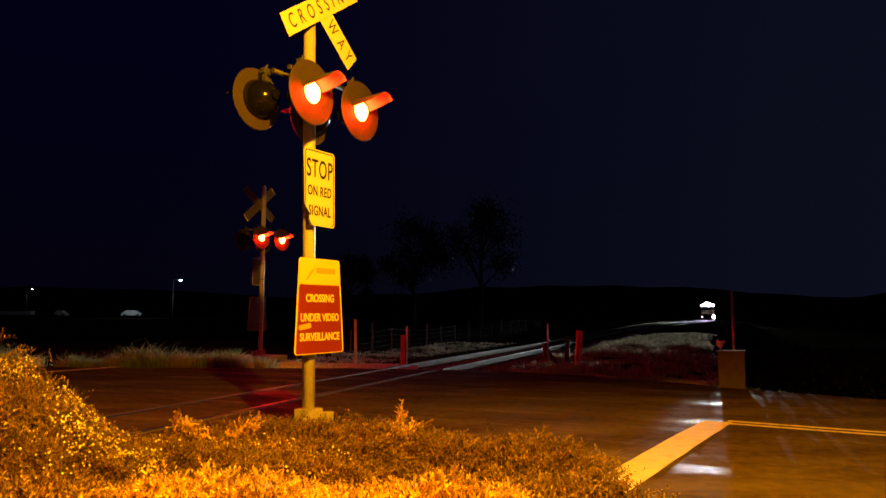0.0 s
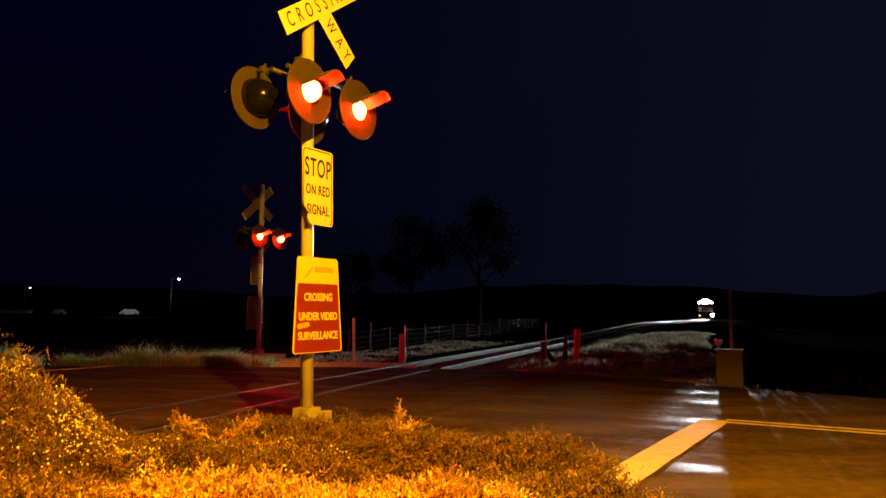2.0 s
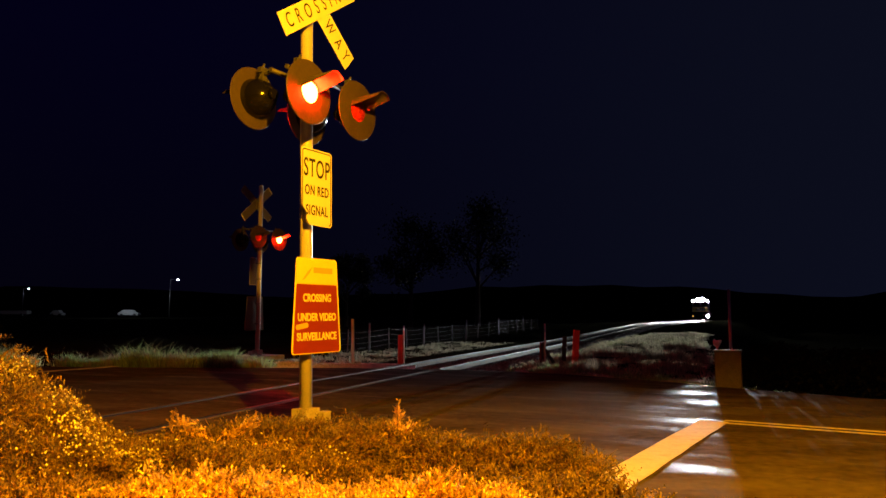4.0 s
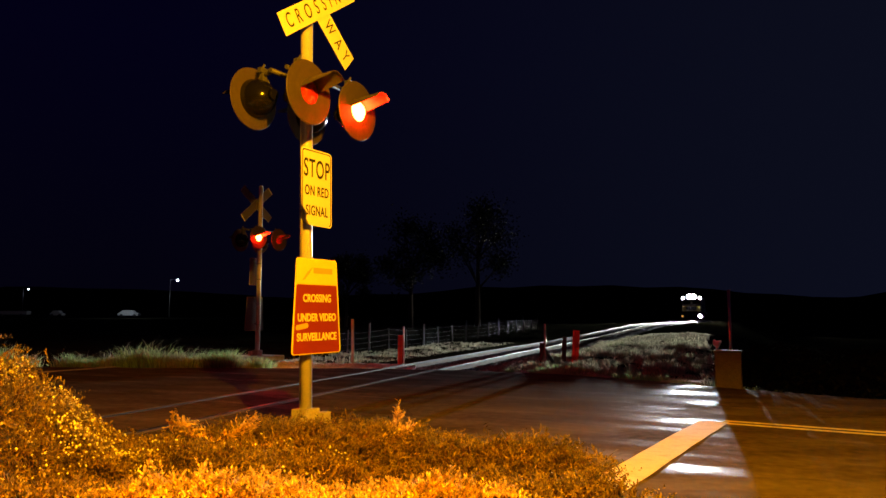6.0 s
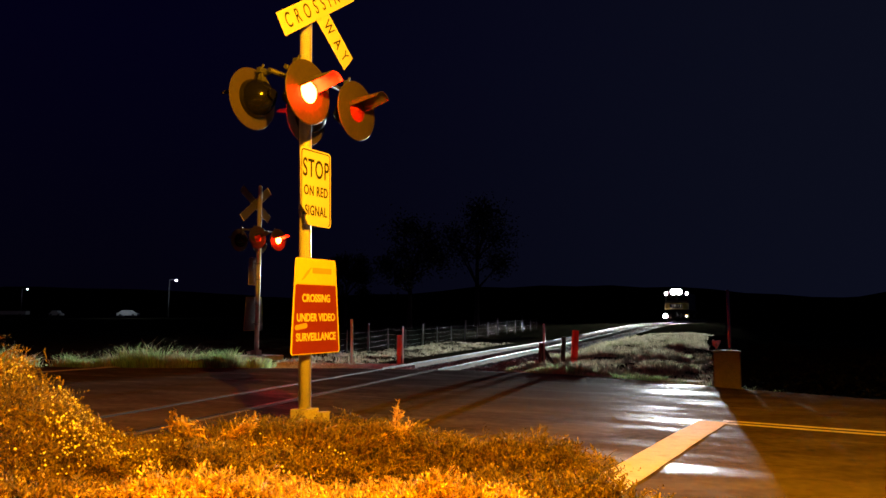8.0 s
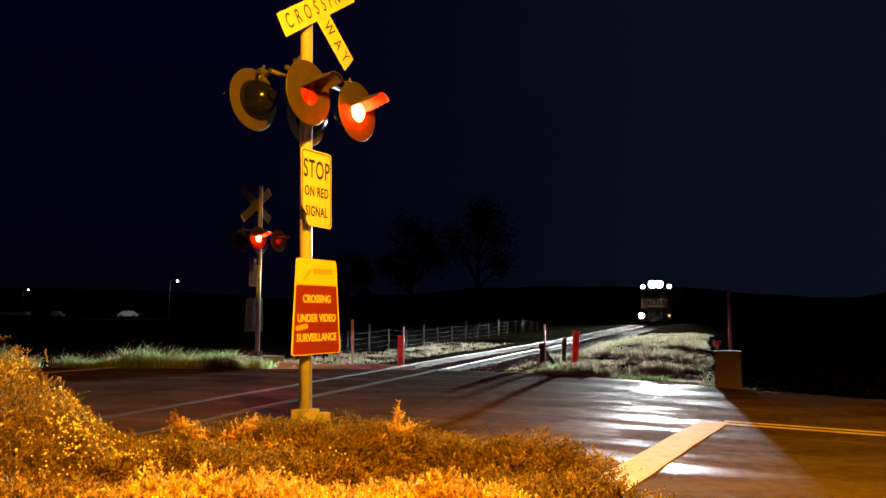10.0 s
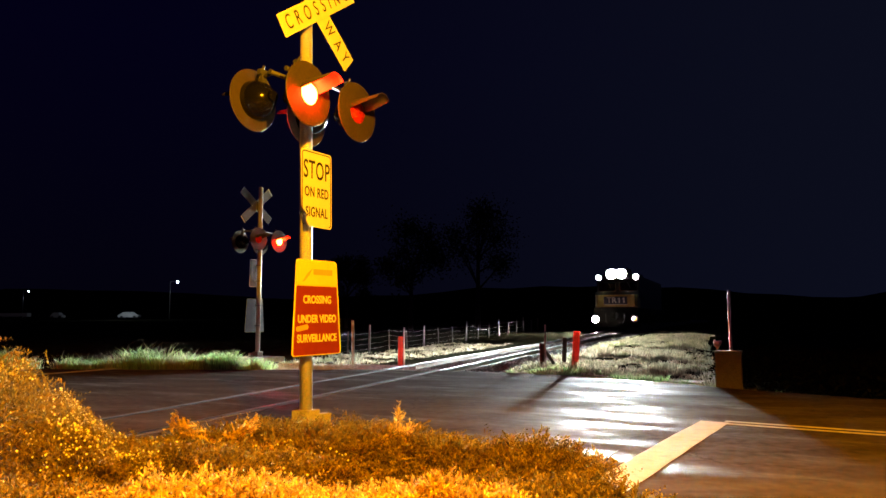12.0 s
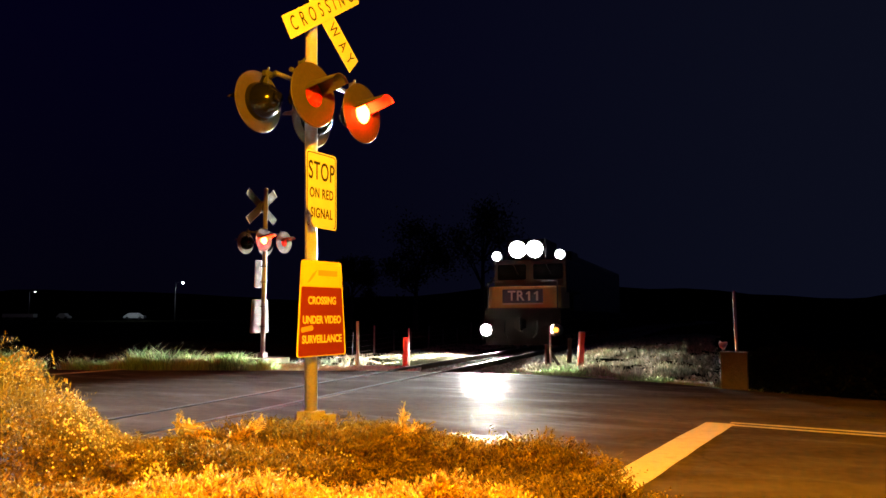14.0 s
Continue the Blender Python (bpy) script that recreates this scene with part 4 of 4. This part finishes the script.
def shrub(x, y, rx, ry, count, seed, mat, label, leaf=0.035, leaves=16, flowers=0, lift=0.0, up=0.7, reach=1.0):
    sh = empty("shrub", pose(0, 0, 0), label=label, category="shrub", group="roadside planting")

    def top(px, py):
        return shrub_height(px, py) + lift
    v, f = sprig_cloud(count, (x, y), (rx, ry), seed, leaf, leaves, top, up, reach)
    tagged(raw("foliage", v, f, mat, sh), kind="stuff")
    rnd = random.Random(seed + 1)
    bm = bmesh.new()
    for _ in range(26):
        a, r = rnd.random() * 6.283, rnd.random() ** 0.5
        px, py = x + rx * r * math.cos(a) * 0.9, y + ry * r * math.sin(a) * 0.9
        tube(bm, (x + rx * 0.4 * r * math.cos(a), y + ry * 0.4 * r * math.sin(a), -0.1), (px, py, top(px, py) * 0.85 * math.sqrt(max(0.1, 1 - 0.8 * r * r))), 0.008, 0.003, 5)
    tagged(part("woody_frame", bm, M_TWIG, sh), kind="stuff")
    if flowers:
        vs, fs = [], []
        while len(fs) < flowers * 8:
            a, r = rnd.random() * 6.283, rnd.random() ** 0.5
            px, py = x + rx * r * math.cos(a), y + ry * r * math.sin(a)
            if noise.noise(Vector((px * 3.2, py * 3.2, 41))) < rnd.uniform(-0.2, 0.3) or (py < y and rnd.random() < 0.8):
                continue
            c = Vector((px, py, top(px, py) * (0.45 + 0.55 * math.sqrt(1 - 0.8 * r * r)) * rnd.uniform(0.86, 1.02)))
            s, k = rnd.uniform(0.004, 0.0092), len(vs)
            vs += [c + Vector(q) * s for q in ((1, 0, 0), (-1, 0, 0), (0, 1, 0), (0, -1, 0), (0, 0, 1), (0, 0, -1))]
            fs += [(k + p, k + q, k + w) for p, q, w in ((0, 2, 4), (2, 1, 4), (1, 3, 4), (3, 0, 4), (2, 0, 5), (1, 2, 5), (3, 1, 5), (0, 3, 5))]
        tagged(raw("bloom", vs, fs, M_FLOWER, sh), "tiny pale flower heads", kind="stuff")
    return sh


def tall_sprays(sh, spots, mat):
    """Single long sprays that stand out of a shrub."""
    for n, (x, y, h, tilt) in enumerate(spots):
        v, f = sprig_cloud(55, (x, y), (0.05, 0.05), 300 + n, 0.05, 16, lambda px, py: h, 1.3, 1.1)
        ob = raw("spray", v, f, mat, sh)
        ob.matrix_basis = pose(x, y, 0, 0, tilt, 0) @ pose(-x, -y, 0)


def build_shrubs():
    shrub(-2.7, 3.9, 1.25, 1.3, 7600, 11, M_LEAFMID, "tall flowering shrub with small pale flower heads", 0.032, 16, 2500, reach=1.0)
    shrub(-1.45, 4.3, 0.95, 0.9, 4800, 12, M_LEAFDARK, "low dense dark green shrub with pale tips", 0.034, 16, 120, reach=1.0)
    shrub(-0.80, 2.75, 1.0, 0.62, 5000, 13, M_LEAF, "low feathery ground-cover shrub, lamp gold toned into its leaves", 0.040, 28, lift=0.085, reach=1.4, up=1.1)
    shrub(-0.22, 2.85, 0.62, 0.55, 3200, 14, M_LEAF, "low feathery ground-cover shrub, lamp gold toned into its leaves", 0.040, 28, lift=0.085, reach=1.4, up=1.1)
    shrub(-1.80, 2.75, 0.85, 0.6, 4000, 17, M_LEAFMID, "low feathery ground-cover shrub, lamp gold toned into its leaves", 0.040, 28, lift=0.085, reach=1.4, up=1.1)
    a = shrub(-0.95, 5.1, 1.15, 0.8, 3300, 15, M_LEAFDARK, "spreading dry juniper round the post base", 0.040, 24, lift=0.0, reach=1.8)
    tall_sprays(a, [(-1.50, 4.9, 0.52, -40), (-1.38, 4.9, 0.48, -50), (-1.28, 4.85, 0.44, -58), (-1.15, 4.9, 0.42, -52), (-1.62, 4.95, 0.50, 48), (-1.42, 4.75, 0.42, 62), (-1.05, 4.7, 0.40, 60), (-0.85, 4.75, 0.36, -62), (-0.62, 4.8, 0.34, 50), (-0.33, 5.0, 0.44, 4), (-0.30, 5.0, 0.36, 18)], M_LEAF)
    shrub(0.50, 3.40, 0.58, 0.52, 1500, 18, M_LEAFDARK, "low dark juniper thinning out at the road edge", 0.038, 24, lift=-0.04, reach=1.6)
    shrub(0.20, 2.55, 0.50, 0.30, 1500, 19, M_LEAF, "low feathery ground-cover shrub, lamp gold toned into its leaves", 0.040, 28, lift=-0.03, reach=1.3, up=1.1)
    rnd = random.Random(63)
    bm = bmesh.new()
    for x, y, h in ((0.36, 4.75, 0.22), (0.42, 4.7, 0.20), (0.78, 4.45, 0.16), (0.92, 4.35, 0.15), (0.97, 4.30, 0.13)):
        p = Vector((x, y, 0.05))
        for k in range(5):
            q = p + Vector((rnd.uniform(-0.03, 0.05), rnd.uniform(-0.03, 0.03), h * 0.2))
            tube(bm, p, q, 0.006 - 0.0008 * k, 0.0055 - 0.0008 * k, 5)
            tube(bm, q, q + Vector((rnd.uniform(-0.04, 0.05), rnd.uniform(-0.03, 0.03), rnd.uniform(0.01, 0.04))), 0.003, 0.0015, 5)
            p = q
    tagged(part("bare_twigs", bm, M_GREYWOOD, a, "crooked bare grey twigs"), kind="stuff")
    b = shrub(0.25, 4.5, 0.80, 0.7, 2100, 16, M_LEAFDARK, "spreading dry juniper at the road edge", 0.040, 24, lift=-0.05, reach=1.7)
    tall_sprays(b, [(0.22, 4.7, 0.30, 40), (0.55, 4.4, 0.24, 50)], M_LEAFDARK)


def tree(x, y, h, seed):
    """A dark tree: tapered trunk, limbs and a loose crown of leaf clumps."""
    rnd = random.Random(seed)
    t = empty("tree", pose(x, y, ground_z(x, y)), label="tall dark tree against the night sky", category="tree", group="dark trees")
    bm = bmesh.new()
    tube(bm, (0, 0, -0.3), (0.1, 0, h * 0.55), h * 0.022, h * 0.012, 12)
    tips = []
    for k in range(11):
        a, z = rnd.random() * 6.283, h * rnd.uniform(0.28, 0.55)
        tip = Vector((math.cos(a) * h * rnd.uniform(0.12, 0.26), math.sin(a) * h * rnd.uniform(0.12, 0.26), z + h * rnd.uniform(0.08, 0.38)))
        tube(bm, (0.05, 0, z), tip, h * 0.009, h * 0.003, 7)
        tips.append(tip)
    part("trunk", bm, M_WOOD, t)
    verts, faces = [], []
    for tip in tips + [Vector((0, 0, h * 0.86))]:
        r = h * rnd.uniform(0.09, 0.15)
        for _ in range(420):
            c = tip + Vector((rnd.gauss(0, 0.5), rnd.gauss(0, 0.5), rnd.gauss(0, 0.45))) * r
            d = Vector((rnd.gauss(0, 1), rnd.gauss(0, 1), rnd.gauss(0, 1))).normalized()
            w = d.cross(Vector((rnd.gauss(0, 1), rnd.gauss(0, 1), 0.2))).normalized()
            i, L = len(verts), rnd.uniform(0.10, 0.22)
            verts += [c - d * L, c + w * L * 0.5, c + d * L, c - w * L * 0.5]
            faces.append((i, i + 1, i + 2, i + 3))
    raw("crown", verts, faces, M_TREE, t)


def grass_patch(name, count, where, h0, h1, seed, label, width=0.012, mat=None):
    rnd = random.Random(seed)
    verts, faces = [], []
    made = 0
    while made < count:
        x, y, dens = where(rnd)
        if rnd.random() > dens:
            continue
        made += 1
        z = ground_z(x, y) - 0.02
        h = rnd.uniform(h0, h1) * (0.35 + 1.1 * max(0, noise.noise(Vector((x * 1.6, y * 1.6, 5))) + 0.3) + 0.9 * max(0, noise.noise(Vector((x * 4.5, y * 4.5, 8)))))
        a = rnd.random() * 6.283
        lean = Vector((math.cos(a), math.sin(a), 0)) * h * rnd.uniform(0.1, 1.1)
        w = Vector((-math.sin(a), math.cos(a), 0)) * width
        i = len(verts)
        b = Vector((x, y, z))
        mid = b + lean * 0.35 + Vector((0, 0, h * 0.6))
        verts += [b - w, b + w, mid + w * 0.7, mid - w * 0.7, b + lean + Vector((0, 0, h))]
        faces += [(i, i + 1, i + 2, i + 3), (i + 3, i + 2, i + 4)]
    return tagged(raw(name, verts, faces, mat or M_GRASS), label, "grass", kind="stuff")


def tufts(name, count, where, h0, h1, blades, seed, label, width=0.008, mat=None, spread=0.10):
    """Separate tussocks: blades that fan out from one root, each tussock with its own height."""
    rnd = random.Random(seed)
    verts, faces = [], []
    for _ in range(count):
        x, y = where(rnd)
        tall = rnd.uniform(h0, h1) * (0.45 + 1.1 * max(0.0, noise.noise(Vector((x * 0.9, y * 0.9, 15))) + 0.4))
        tip = rnd.gauss(0, 0.25)
        for _ in range(blades):
            a, r = rnd.random() * 6.283, rnd.random()
            b = Vector((x + spread * r * math.cos(a), y + spread * r * math.sin(a), 0))
            b.z = ground_z(b.x, b.y) - 0.02
            h = tall * rnd.uniform(0.45, 1.1)
            lean = Vector((math.cos(a) * (0.2 + 0.6 * r) + tip, math.sin(a) * (0.2 + 0.6 * r), 0)) * h * rnd.uniform(0.5, 1.2)
            t = rnd.random() * 6.283
            w = Vector((math.cos(t), math.sin(t), 0)) * width * rnd.uniform(0.6, 1.3)
            mid = b + lean * 0.35 + Vector((0, 0, h * 0.65))
            i = len(verts)
            verts += [b - w, b + w, mid + w * 0.75, mid - w * 0.75, b + lean + Vector((0, 0, h * rnd.uniform(0.8, 1.0)))]
            faces += [(i, i + 1, i + 2, i + 3), (i + 3, i + 2, i + 4)]
    return tagged(raw(name, verts, faces, mat or M_GRASS), label, "grass", kind="stuff")


def build_grass():
    def verge(r):
        while True:
            x = r.uniform(-14, -3.6)
            y = road_edge(x) + 0.20 + 0.60 * r.random()
            if noise.noise(Vector((x * 0.8, y * 0.8, 3))) > r.uniform(-0.6, 0.25):
                return x, y

    def verge_low(r):
        x = r.uniform(-15, -3.4)
        return x, road_edge(x) + 0.16 + 1.2 * r.random() ** 1.3, 1.0

    def bank(r):
        while True:
            y = 10.8 + 22 * r.random() ** 1.2
            x = track_x(y) + r.uniform(1.9, 6.0)
            if y > road_edge(x) + 0.2:
                return x, y

    def bank_low(r):
        x, y = bank(r)
        return x, y, 1.0

    def edge(r):
        x = r.uniform(1.2, 3.9)
        return x, road_edge(x) + 0.12 + 0.9 * r.random() ** 1.5

    def right_edge(r):
        x = 3.9 + 0.9 * r.random()
        return x, road_edge(x) + 0.15 + 0.35 * r.random()

    def between(r):
        y = r.uniform(15.2, 30)
        x = track_x(y) - r.uniform(1.9, 4.6)
        return x, y, 0.9

    def between_tufts(r):
        y = 16.0 + 12 * r.random() ** 1.3
        return track_x(y) - r.uniform(2.2, 4.8), y
    tufts("verge_tussocks", 170, verge, 0.18, 0.44, 80, 1, "rough green tussocks on the verge", 0.008, None, 0.17)
    tufts("verge_straw", 90, verge, 0.18, 0.40, 60, 14, "straw-coloured dead tussocks on the verge", 0.005, M_DRYGRASS, 0.15)
    tufts("verge_stalks", 110, verge, 0.36, 0.62, 6, 4, "thin dry stalks standing in the verge grass", 0.0035, M_DRYGRASS, 0.08)
    grass_patch("verge_grass", 5000, verge_low, 0.03, 0.08, 5, "short grass between the verge tussocks", 0.007)
    tufts("bank_tussocks", 1900, bank, 0.07, 0.19, 26, 2, "dry tussocks on a low bank", 0.008, M_DRYGRASS, 0.11)
    grass_patch("bank_grass", 26000, bank_low, 0.03, 0.07, 7, "short dry grass on a low bank", 0.008, M_DRYGRASS)
    tufts("edge_tussocks", 150, edge, 0.10, 0.22, 34, 6, "green tussocks round the posts by the road", 0.007, None, 0.10)
    tufts("kerb_tussocks", 16, right_edge, 0.06, 0.16, 26, 8, "sparse tussocks at the road edge", 0.006, None, 0.08)
    tufts("trackside_tussocks", 170, between_tufts, 0.06, 0.14, 26, 9, "dry tussocks beside the railway", 0.008, M_DRYGRASS, 0.10)
    grass_patch("trackside_grass", 9000, between, 0.03, 0.10, 3, "short dry grass beside the railway", 0.008, M_DRYGRASS)


build_ground()
build_road()
build_markings()
build_track()
build_gravel()
build_signals()
build_posts()
cabinet()
fence()
hedge()
far_lights()
loco = locomotive()
street_lamp()
build_shrubs()
build_grass()
for tx, ty, th, seed in ((-3.5, 78, 12.5, 1), (4.0, 84, 15.0, 2), (-12.0, 90, 9.5, 3)):
    tree(tx, ty, th, seed)


# ================= movement =================
def turning(at, on_times, length, end):
    """Rows for a two-faced lamp that turns its lit face forward for each stretch that begins in on_times."""
    rows, angle = [], 180.0
    step = 0.0334
    lit = any(t <= 0.0 < t + length for t in on_times)
    angle = 0.0 if lit else 180.0
    rows.append((0.0, pose(*at, 0, 0, angle)))
    events = sorted([t for t in on_times] + [t + length for t in on_times])
    for t in events:
        if 0.05 < t < end - 0.06:
            for k in range(4):
                rows.append((t - 0.05 + k * step, pose(*at, 0, 0, angle + 60 * k)))
            angle += 180.0
    rows.append((end, pose(*at, 0, 0, angle)))
    return rows


def motions():
    rows = []
    t = 0.0
    while t < 14.01:
        y = 23.0 + (14.0 - t) * 9.9 * 0.94
        s = track_slope(y + 4)
        rows.append((t, pose(track_x(y), y, track_z(y) + 0.02, 0, 0, -math.degrees(math.atan(s)))))
        t += 0.5
    walk(loco, rows)
    for lens, phase in lenses:
        on = [B_ON + phase * FLASH + 2 * FLASH * k for k in range(-1, 12)]
        walk(lens, turning((0, -0.004, 0), on, FLASH + 0.15, 14.0))
    for lamp, at, phase in ditches:
        on = [11.72 + phase * 0.94 + 1.88 * k for k in range(-8, 3)]
        walk(lamp, turning(at, on, 0.94, 14.0))


motions()
